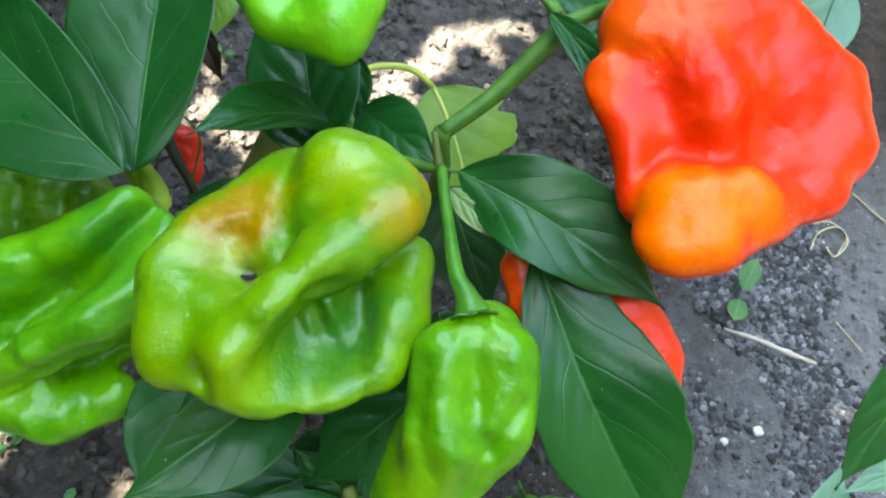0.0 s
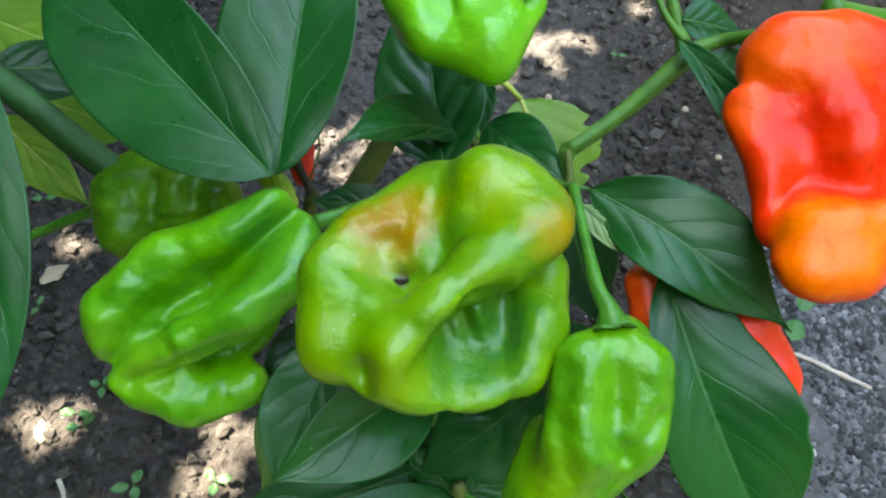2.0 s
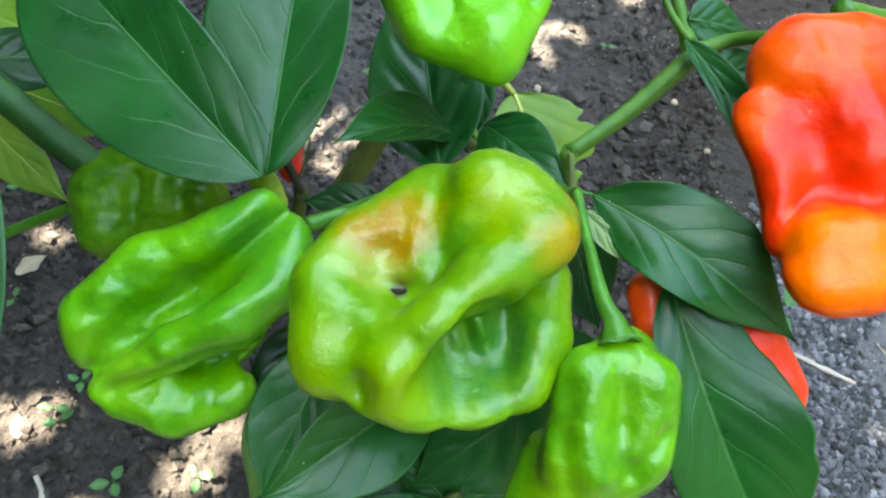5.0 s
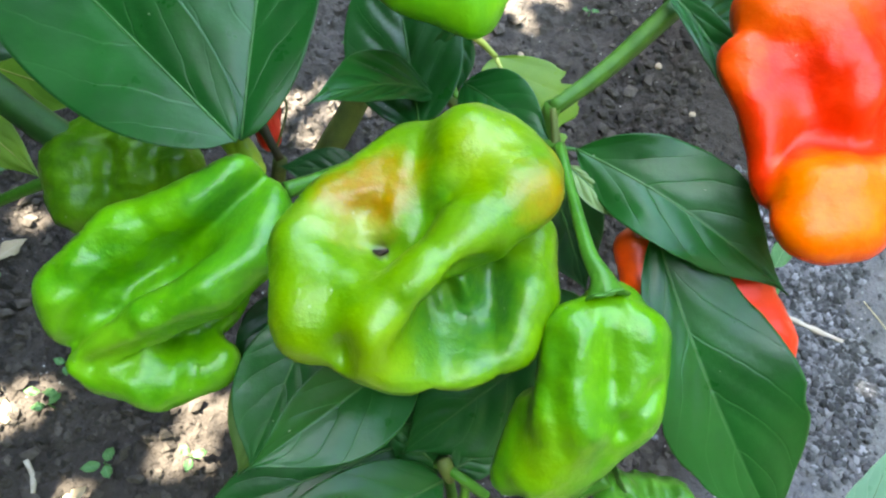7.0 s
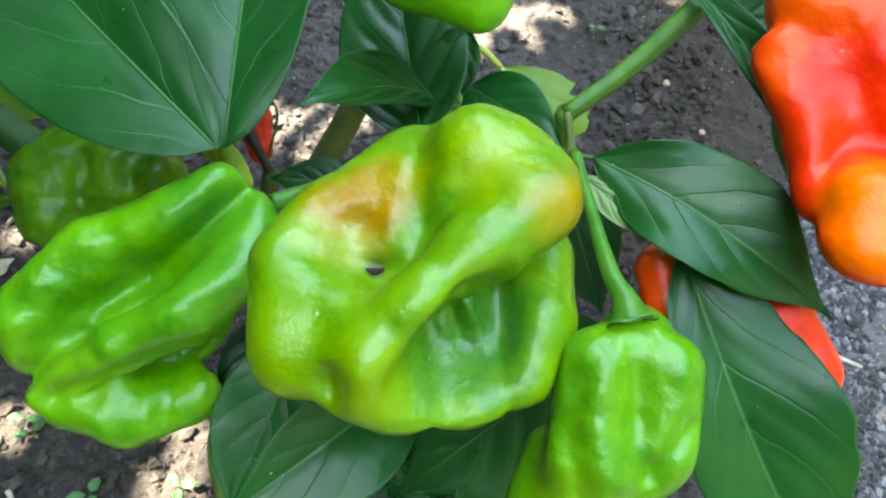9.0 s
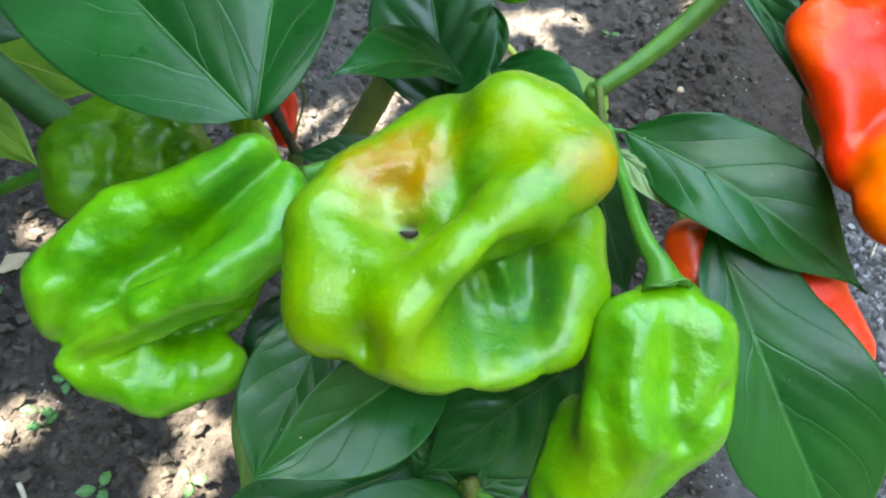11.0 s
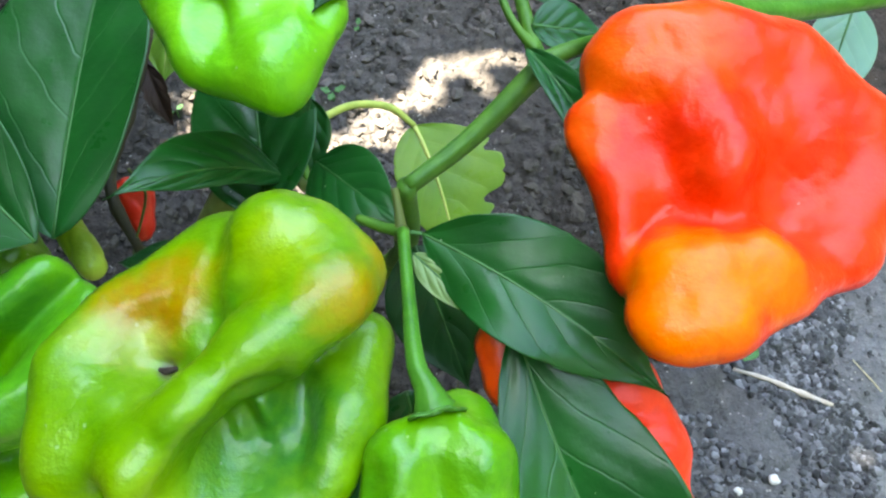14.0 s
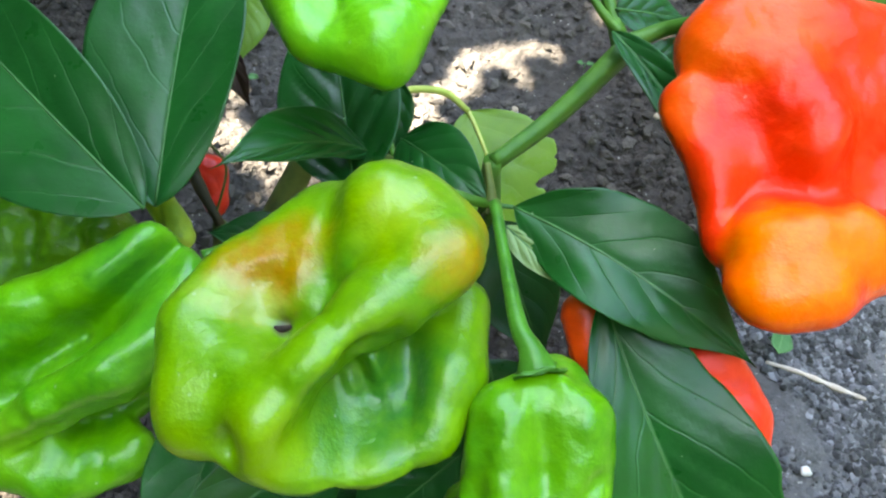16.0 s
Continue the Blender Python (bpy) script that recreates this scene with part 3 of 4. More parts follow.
# dark leaf behind the top pepper, with the pointed and the round leaf below it
leaf((5.5, 33.8, -56.0), (-3.7, 111.0, -78.0), 20, 18, LEAF, seed=3, fold=5, roll=-8, bend=-2, quilt=0.8, veins=6)
leaf((10.0, 45.0, -60.0), (-24.8, 36.0, -27.0), 5, 13, LEAF, seed=4, roll=10, fold=-12, bend=5, side=3, quilt=0.8, wave=0.4, stem=[(14.0, 42.5, -60.0)])
leaf((19.3, 48.0, -58.0), (43.7, 25.8, -42.0), 10.5, 11, LEAF, seed=5, fold=5, bend=3, quilt=0.4, rib=0.45)
leaf((44.5, 91.8, -200.0), (60.5, 22.2, -205.0), 33, 19, LEAF_LIGHT, stem=[(33.6, 99.2, -192.0), (18.2, 97.9, -180.0), (7.8, 88.1, -160.0)], rib=1.3, seed=6, nicks=0.8, fold=3, bend=3, side=-3)
# leaves right of the hanging pepper
leaf((47.2, 23.7, -31.0), (97.1, -16.1, -18.0), 16, 13, LEAF, stem=[(43.8, 24.4, -32.0)], seed=7, wave=1.0, belly=0.45, full=0.85, fold=12, bend=4, side=-2, twist=-14, quilt=0.26, rib=0.5, veins=5, nicks=0.08)
leaf((66.5, 2.0, -27.0), (97.0, -79.0, -27.0), 22, 17, LEAF, seed=8, fold=15, roll=1, bend=6, quilt=0.3, wave=0.7, nicks=0.12, rib=0.42, belly=0.56, full=0.8, side=4, veins=6.5, label="broad dark green leaf hanging beside the pepper")
# leaves under the middle pepper
leaf((3.9, -27.1, -34.0), (-39.9, -54.4, -14.0), 15.5, 11, LEAF, seed=9, fold=19, bend=3, roll=0, quilt=0.2, rib=0.35, belly=0.45, full=0.8, label="dark green leaf folded along its midrib")
leaf((-24.9, -16.9, -44.0), (-45.0, -61.3, -40.0), 11, 14, LEAF, seed=42, fold=8, quilt=0.2, roll=6, rib=0.4, belly=0.5)
leaf((-37.6, -33.5, -62.0), (-53.8, -70.6, -60.0), 14, 12, LEAF_OLIVE, seed=10, fold=4)
leaf((9.5, -76.3, -66.0), (-57.1, -93.0, -52.0), 18, 15, LEAF, seed=11, fold=7, roll=13, bend=6, rib=0.6, quilt=0.3)
leaf((-1.8, -67.2, -80.0), (-74.2, -88.2, -72.0), 19, 18, LEAF, seed=12, fold=8, roll=8, bend=3)
leaf((45.4, -30.6, -56.0), (-4.5, -67.7, -66.0), 22, 20, LEAF, seed=13, quilt=0.8, wave=0.5, veins=6)
leaf((9.5, -74.2, -70.0), (-7.7, -55.9, -66.0), 8, 8, LEAF, seed=14)
leaf((12.3, -71.8, -62.0), (29.4, -61.9, -62.0), 6, 7, LEAF, seed=15)
leaf((10.0, -56.2, -76.0), (-17.2, -77.0, -80.0), 12, 12, LEAF_DARK, seed=32)
leaf((39.9, -14.6, -50.0), (45.6, -45.2, -60.0), 14, 14, LEAF_DARK, seed=33)
# dark blade added for the shade in the gap beside the left pepper
leaf((-36.0, -14.5, -62.0), (-54.0, -46.2, -60.0), 9, 9, LEAF_DARK, seed=43, fold=6)
# leaf at the near left, and paler ones behind
leaf((-137.2, 71.8, -33.0), (-121.1, -47.6, -25.0), 18, 15, LEAF, seed=16, roll=-6, fold=8, rib=0.9, quilt=0.3, belly=0.55)
leaf((-141.3, -24.0, -34.0), (-132.1, -85.8, -40.0), 9, 9, LEAF, seed=34, rib=0.7)
leaf((-168.3, 61.7, -100.0), (-127.3, 25.2, -95.0), 9, 11, LEAF_LIGHT, seed=17)
leaf((-160.1, 75.9, -84.0), (-113.9, 78.3, -92.0), 11, 12, LEAF_DARK, seed=18)
leaf((-177.2, 79.1, -125.0), (-113.9, 55.6, -112.0), 20, 16, LEAF_LIGHT, seed=19)
leaf((-192.2, 110.2, -110.0), (-143.8, 90.4, -110.0), 18, 16, LEAF_LIGHT, seed=35)
leaf((-11.5, 21.8, -60.0), (-39.5, 25.1, -66.0), 7, 7, LEAF_DARK, seed=20)
# thin folded leaf along the red pepper, and small ones at the joint
leaf((76.8, 69.7, -42.0), (95.1, 13.6, -22.0), 6, 6, LEAF, seed=21, fold=28, side=-4)
leaf((84.1, 61.5, -45.0), (110.1, 61.5, -48.0), 7, 7, LEAF, seed=22, fold=10)
leaf((79.2, 77.4, -46.0), (100.3, 75.8, -52.0), 8, 6, LEAF, seed=23)
leaf((83.8, 98.3, -50.0), (86.4, 81.3, -48.0), 8, 8, LEAF, seed=36)
leaf((181.9, 88.3, -74.0), (167.6, 54.7, -76.0), 11, 10, LEAF_PALE, seed=24)
leaf((101.0, 44.4, -40.0), (98.5, 18.2, -40.0), 6, 5, LEAF_PALE, seed=37, fold=10)
leaf((44.8, 19.3, -31.0), (60.1, 2.6, -30.0), 3.6, 4.0, LEAF_BRACT, seed=25, fold=10, bend=3, rib=0.4)
leaf((44.6, 23.4, -60.0), (56.9, -18.0, -66.0), 13, 14, LEAF_DARK, seed=26)
leaf((18.0, 66.8, -62.0), (13.5, 42.4, -66.0), 7, 7, LEAF, seed=27)
leaf((-44.2, 95.6, -105.0), (-36.5, 73.0, -110.0), 5.5, 5.0, LEAF_DRY, seed=28, nicks=0.4, fold=30, bend=3)
leaf((-37.8, 119.9, -112.0), (-41.9, 90.9, -114.0), 10, 9, LEAF_LIGHT, seed=29)
# leaf tips lying over the top pepper
leaf((39.0, 89.6, -20.0), (27.3, 71.0, -14.0), 6, 6, LEAF_DARK, seed=41, fold=12, rib=0.4)
# leaves of a neighbouring shoot, lower down
leaf((191.9, -161.9, -160.0), (213.5, -94.3, -150.0), 15, 19, LEAF_PALE, seed=30, nicks=0.3, fold=6)
leaf((158.9, -25.5, -8.0), (134.2, -61.6, -14.0), 8.5, 8, LEAF, seed=38, fold=8)
leaf((254.9, -94.0, -150.0), (212.0, -108.9, -150.0), 8, 8, LEAF_PALE, seed=31)

# stems and branches
stem([(-162.0, 77.0, -75.0), (-139.0, 59.7, -75.0), (-116.4, 40.4, -80.0), (-94.4, 23.1, -95.0)], [5.2, 5.2, 5.4, 5], STEM_DARK, ridges=0.05)
stem([(44.0, 37.6, -47.0), (61.0, 49.5, -49.0), (80.5, 66.0, -46.0)], [2.2, 2.6, 3.1], STEM, "branch", ridges=0.1)
stem([(80.5, 66.0, -46.0), (79.2, 73.7, -48.0), (77.5, 89.0, -52.0)], [3.2, 2.2, 1.8], STEM, "branch")
stem([(80.0, 67.0, -46.0), (91.8, 70.5, -44.0), (102.3, 67.2, -30.0)], [2.8, 2.0, 2.2], STEM, "branch")
stem([(79.8, 70.0, -45.0), (74.0, 79.3, -46.0), (70.4, 92.3, -48.0)], [1.6, 1.1, 1.0], STEM, "twig")
INTO = PLANT.inverted()


def soil_at(x, y):
    """A place on the soil in the plant's frame."""
    return tuple(INTO @ Vector((x, y, soil_height(x, y) - 0.01)) * 1000)


stem([(1.3, 80.8, -100.0), (-20.5, 48.3, -108.0), (-38.7, 21.5, -130.0), (-44.3, 3.4, -220.0), soil_at(*(-0.048, 0.300))], [4.4, 4.8, 5.2, 6.0, 6.5], STEM_BROWN, ridges=0.05)
stem([(-94.4, 23.1, -95.0), (-73.9, 13.9, -120.0), (-45.0, 3.2, -200.0)], [5, 5, 5], STEM_DARK)
stem([(-44.5, 30.3, -95.0), (-52.9, 9.7, -130.0), (-45.0, 3.3, -215.0)], [2.6, 3, 3.4], STEM_BROWN)
stem([(44.0, 38.1, -46.0), (38.4, 21.8, -80.0), (-6.4, 5.6, -170.0), (-45.0, 1.9, -240.0)], [2.6, 3.2, 4.0, 4.6], STEM, "branch")
stem([(12.5, -96.2, -76.0), (8.6, -82.0, -120.0), (-34.5, -9.6, -250.0)], [1.8, 2.2, 3], STEM)
stem([(43.0, 24.0, -33.0), (41.0, 22.5, -52.0), (36.5, 20.5, -84.0)], [1.8, 1.8, 2.2], STEM, "branch")
stem([(42.2, 22.4, -34.0), (42.1, 27.9, -33.0), (41.4, 35.1, -32.0)], [1.9, 1.3, 1.0], STEM_BROWN, "stub", knobs=0.3)
stem([(42.9, 24.6, -33.0), (37.7, 26.5, -36.0), (31.6, 29.4, -38.0)], [1.8, 1.2, 1.1], STEM, "stub", knobs=0.3)
stem([(7.9, -70.1, -66.0), (16.6, -79.1, -70.0), (12.5, -96.2, -76.0)], [2.0, 1.6, 1.6], STEM)
stem([(-42.9, 107.9, -105.0), (-47.9, 79.6, -100.0), (-53.4, 52.8, -95.0), (-44.5, 30.3, -95.0)], [2.0, 2.0, 1.9, 1.9], STEM_WOODY, knobs=0.4)
stem([(9.5, -66.4, -58.0), (10.5, -69.9, -58.0), (11.7, -74.1, -60.0)], [1.8, 2.3, 1.8], STEM_BROWN, "node", knobs=0.5)
stem([(10.8, -69.6, -58.0), (16.2, -73.0, -56.0), (22.6, -79.3, -60.0)], [1.4, 1.6, 1.6], STALK, "stub", ridges=0.05)
stem([(13.1, 44.4, -60.0), (17.8, 40.4, -56.0), (25.4, 36.8, -56.0), (33.9, 34.9, -62.0)], [1.0, 1.6, 1.5, 1.4], STEM_BROWN, "node", knobs=0.5)
stem([(17.8, 40.4, -56.0), (16.3, 46.0, -58.0), (14.8, 52.7, -62.0)], [1.2, 1.0, 0.9], STEM, "stub")
stem([(-45.4, 56.7, -90.0), (-41.0, 48.4, -92.0), (-46.7, 31.4, -95.0)], [0.5, 0.45, 0.4], STEM_BROWN, "tendril")


# ---- peppers ----
def pepper(name, centre, lobes, dents, material, label, stalk=None, stalk_r=(), calyx=None, **kw):
    root = thing(name, centre, label, "pepper", "peppers on the plant")
    part("body", lobed("body", centre, lobes, dents, material, **kw), root)
    if stalk:
        part("stalk", tube("stalk", stalk, stalk_r, STALK, centre, 14, 8, ridges=0.05), root)
    if calyx:
        place, toward, r = calyx
        part("calyx", calyx_mesh(place, toward, r, centre), root)
    return root


def calyx_mesh(place, toward, radius, centre):
    """A shallow green cap with a wavy rim where the stalk meets the fruit."""
    p, ax = np.array(place, dtype=float), np.array(toward, dtype=float) - np.array(place, dtype=float)
    ax /= np.linalg.norm(ax)
    a = np.cross(ax, (0.2, 0.1, 0.97))
    a /= np.linalg.norm(a)
    b = np.cross(ax, a)
    verts, faces, segs = [], [], 40
    rows = [(0.4, 0.10), (0.6, 0.05), (0.8, 0.0), (0.97, -0.06), (1.04, -0.13), (0.98, -0.17), (0.6, -0.12)]
    for f, h in rows:
        for k in range(segs):
            th = 2 * math.pi * k / segs
            wob = 1 + (0.10 * math.cos(5 * th) + 0.05 * math.cos(11 * th + 1)) * f * f
            q = p + radius * (f * wob * (math.cos(th) * a + math.sin(th) * b) + (h + 0.04 * f * math.cos(5 * th + 1)) * ax)
            verts.append((q - np.array(centre)) / 1000)
    for i in range(len(rows) - 1):
        for k in range(segs):
            k2 = (k + 1) % segs
            faces.append((i * segs + k, i * segs + k2, (i + 1) * segs + k2, (i + 1) * segs + k))
    return mesh_of("calyx", verts, faces, CALYX)


# the middle pepper, turning from green to orange
c = (4.6, -2.5, -24.0)
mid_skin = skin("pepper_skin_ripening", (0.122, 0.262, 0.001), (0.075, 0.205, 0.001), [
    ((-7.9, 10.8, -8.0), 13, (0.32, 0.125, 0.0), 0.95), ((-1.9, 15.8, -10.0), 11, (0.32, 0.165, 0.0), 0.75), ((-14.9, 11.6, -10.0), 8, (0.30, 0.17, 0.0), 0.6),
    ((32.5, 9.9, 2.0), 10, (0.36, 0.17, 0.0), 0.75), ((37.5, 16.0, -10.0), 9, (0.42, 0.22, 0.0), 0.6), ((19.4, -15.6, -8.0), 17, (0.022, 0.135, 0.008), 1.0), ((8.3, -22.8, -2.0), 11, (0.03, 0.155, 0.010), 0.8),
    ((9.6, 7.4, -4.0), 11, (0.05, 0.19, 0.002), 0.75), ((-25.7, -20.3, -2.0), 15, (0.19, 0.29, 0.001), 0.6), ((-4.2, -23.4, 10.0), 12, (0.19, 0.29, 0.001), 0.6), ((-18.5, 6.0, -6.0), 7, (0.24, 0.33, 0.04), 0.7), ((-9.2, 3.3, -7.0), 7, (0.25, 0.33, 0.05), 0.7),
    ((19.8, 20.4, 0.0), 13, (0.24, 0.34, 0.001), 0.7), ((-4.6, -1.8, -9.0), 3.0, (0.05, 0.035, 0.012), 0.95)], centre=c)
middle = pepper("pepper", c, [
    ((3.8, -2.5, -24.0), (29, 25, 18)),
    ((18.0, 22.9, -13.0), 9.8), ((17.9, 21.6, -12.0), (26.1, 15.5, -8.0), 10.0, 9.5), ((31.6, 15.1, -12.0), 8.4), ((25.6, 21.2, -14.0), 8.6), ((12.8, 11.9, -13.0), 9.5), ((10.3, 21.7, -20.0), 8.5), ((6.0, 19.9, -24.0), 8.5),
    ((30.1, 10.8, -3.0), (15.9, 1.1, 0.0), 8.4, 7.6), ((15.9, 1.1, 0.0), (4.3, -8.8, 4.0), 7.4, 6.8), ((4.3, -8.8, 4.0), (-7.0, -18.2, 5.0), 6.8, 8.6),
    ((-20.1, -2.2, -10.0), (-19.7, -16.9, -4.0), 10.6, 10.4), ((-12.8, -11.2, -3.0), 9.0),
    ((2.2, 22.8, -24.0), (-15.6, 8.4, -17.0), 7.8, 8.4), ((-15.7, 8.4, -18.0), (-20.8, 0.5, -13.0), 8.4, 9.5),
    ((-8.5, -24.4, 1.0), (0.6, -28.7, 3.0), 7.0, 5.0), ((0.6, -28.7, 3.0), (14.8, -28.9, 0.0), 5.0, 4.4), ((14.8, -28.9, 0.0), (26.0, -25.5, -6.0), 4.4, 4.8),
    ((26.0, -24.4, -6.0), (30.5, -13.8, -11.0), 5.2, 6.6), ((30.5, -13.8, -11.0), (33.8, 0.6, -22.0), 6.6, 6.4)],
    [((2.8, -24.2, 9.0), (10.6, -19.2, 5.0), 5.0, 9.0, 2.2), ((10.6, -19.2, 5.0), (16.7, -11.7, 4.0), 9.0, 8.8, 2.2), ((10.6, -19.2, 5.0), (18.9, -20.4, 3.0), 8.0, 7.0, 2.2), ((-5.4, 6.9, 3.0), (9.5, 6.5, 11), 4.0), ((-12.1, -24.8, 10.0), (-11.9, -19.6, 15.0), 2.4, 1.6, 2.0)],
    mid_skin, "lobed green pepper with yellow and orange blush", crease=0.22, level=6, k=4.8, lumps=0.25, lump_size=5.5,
    folds=[((6.5, 26.8, 0.0), (5.9, 17.7, 0.0), (6.2, 7.3, 0.0), 2.2, -1.6), ((-20.4, 4.3, 0.0), (-12.6, 1.0, 0.0), (-1.6, -1.4, 0.0), 2.4, -2.2), ((-15.2, 8.5, 0.0), (-8.7, 7.9, 0.0), 3.5, -1.4), ((-5.4, -1.8, 0.0), (-2.5, -1.4, 0.0), 2.2, -1.4),
           ((-7.5, 13.7, 0.0), (0.3, 16.4, 0.0), 3.5, 1.2), ((1.6, 20.3, 0.0), (-2.2, 6.0, 0.0), 2.4, 1.1), ((13.9, 17.5, 0.0), (21.1, 18.0, 0.0), 1.6, -0.9), ((15.9, 14.5, 0.0), (25.0, 13.2, 0.0), 4.0, 0.8), ((23.7, 24.3, 0.0), (29.6, 18.5, 0.0), 3.0, -1.2),
           ((-12.8, -26.4, 0.0), (-13.1, -21.9, 0.0), 1.8, -6.0), ((-13.1, -21.9, 0.0), (-10.5, -14.8, 0.0), 3.2, -1.8), ((-13.5, -21.3, 0.0), (-15.1, -9.6, 0.0), 4.0, -1.6),
           ((20.9, -3.7, 0.0), (21.7, -12.1, 0.0), (20.2, -20.5, 0.0), 2.0, -5.0), ((13.6, -7.6, 0.0), (16.3, -14.7, 0.0), (19.3, -19.9, 0.0), 2.2, 4.2), ((9.8, -14.1, 0.0), (12.1, -22.5, 0.0), 1.6, 2.4), ((7.6, -16.0, 0.0), (6.3, -23.8, 0.0), 1.8, 1.4), ((11.4, -9.5, 0.0), (12.1, -14.7, 0.0), 1.2, -1.4),
           ((14.7, -22.5, 0.0), (22.5, -21.1, 0.0), 2.0, 1.6), ((3.1, -26.4, 0.0), (10.9, -27.6, 0.0), 1.6, -1.2), ((26.4, -4.3, 0.0), (28.3, -14.6, 0.0), 2.0, 1.5), ((17.3, -19.9, 0.0), (22.5, -16.6, 0.0), 1.4, -1.6),
           ((5.7, -19.9, 0.0), (9.6, -26.3, 0.0), 1.3, -1.5), ((12.1, -17.3, 0.0), (10.2, -23.1, 0.0), 1.2, -1.6), ((14.7, -19.9, 0.0), (13.5, -26.3, 0.0), 1.3, 1.3), ((24.4, -14.7, 0.0), (26.4, -19.8, 0.0), 1.5, 1.2), ((19.2, -9.5, 0.0), (18.6, -14.7, 0.0), 1.0, -1.5), ((-25.5, 2.0, 0.0), (-25.5, -9.7, 0.0), 4.0, 1.0), ((32.8, 13.9, 0.0), (31.5, 6.1, 0.0), 1.5, -0.6), ((0.4, -13.5, 0.0), (-4.8, -9.6, 0.0), 4.0, -1.2)])

# its dark blossom scar
part("blossom_scar", tube("blossom_scar", [(-6.3, -1.6, -9.0), (-4.6, -2.0, -8.6), (-2.7, -1.5, -9.0)], [0.5, 0.8, 0.5], SCAR, c, 8, 4, knobs=0.6), middle, "dark dry blossom scar")

# the left pepper, deeply folded
c = (-72.0, -11.2, -50.0)
pepper("pepper", c, [
    ((-73.2, -10.8, -56.0), (27, 20, 14)),
    ((-43.5, 21.9, -40.0), (-56.1, 12.9, -41.0), 6.2, 7.5), ((-56.1, 12.9, -41.0), (-77.0, 3.9, -43.0), 7.5, 9.5), ((-77.0, 3.9, -43.0), (-92.8, -10.9, -44.0), 9.5, 11), ((-92.8, -18.5, -46.0), 9.5),
    ((-35.3, 13.9, -42.0), (-39.0, 0.1, -37.0), 6.5, 8), ((-39.0, 0.1, -37.0), (-51.6, -10.9, -34.0), 8, 8), ((-51.6, -10.9, -34.0), (-68.6, -18.7, -34.0), 8, 6.5), ((-68.6, -18.7, -34.0), (-89.9, -30.4, -40.0), 6.5, 4.6),
    ((-56.3, -34.6, -49.0), (-71.1, -36.9, -46.0), 7.0, 9.0), ((-71.1, -36.9, -46.0), (-86.0, -34.6, -44.0), 8.5, 6.0), ((-52.2, -31.6, -48.0), 4.5)],
    [], skin("pepper_skin_green", (0.095, 0.30, 0.002), (0.040, 0.195, 0.003), [((-81.0, -26.6, -34.0), 15, (0.15, 0.35, 0.008), 0.7), ((-95.5, -19.3, -38.0), 12, (0.13, 0.33, 0.010), 0.6), ((-48.1, 14.4, -38.0), 12, (0.035, 0.19, 0.012), 0.7), ((-42.9, -1.4, -30.0), 13, (0.05, 0.23, 0.01), 0.5)], centre=c),
    "deeply folded green pepper with three lobes", stalk=[(-10.9, 24.0, -48.0), (-23.0, 19.9, -50.0), (-33.5, 15.8, -46.0)], stalk_r=[2.2, 2.0, 2.6], crease=0.14, level=6, k=3.2, lumps=0.2, lump_size=5.0,
    folds=[((-37.4, 21.1, -40.0), (-42.2, 15.4, -40.0), (-51.8, 6.4, -40.0), (-66.2, -1.7, -40.0), 2.6, -6.0), ((-66.2, -1.7, -40.0), (-82.1, -11.4, -40.0), (-94.0, -25.9, -40.0), 3.2, -5.0), ((-40.6, 24.3, -40.0), (-50.2, 15.3, -40.0), (-59.0, 5.6, -40.0), 2.0, 1.8),
           ((-83.9, -0.2, -40.0), (-69.4, 1.5, -40.0), 4.0, -1.6), ((-93.4, -6.6, -40.0), (-80.6, -8.2, -40.0), 4.0, -1.4), ((-46.9, 4.9, -40.0), (-58.1, -6.5, -40.0), 3.0, -1.6), ((-42.0, -3.2, -40.0), (-59.6, -12.9, -40.0), 2.4, 1.4),
           ((-41.9, -19.3, -40.0), (-54.7, -20.3, -40.0), (-67.5, -25.8, -40.0), (-86.7, -31.0, -40.0), 2.2, -4.6), ((-67.5, -27.4, -40.0), (-70.5, -41.8, -40.0), 3.0, -1.8), ((-59.5, -27.4, -40.0), (-61.0, -38.6, -40.0), 2.0, -2.0), ((-54.7, -25.8, -40.0), (-49.0, -29.8, -40.0), 2.0, 1.8), ((-80.2, -33.9, -40.0), (-73.8, -41.1, -40.0), 3.0, 1.2), ((-74.0, -17.8, -40.0), (-66.7, -25.8, -40.0), 2.4, -1.2), ((-85.6, 7.9, -40.0), (-87.8, -3.4, -40.0), 4.5, 1.4), ((-74.4, 12.8, -40.0), (-67.9, 6.4, -40.0), 3.0, -1.0)])

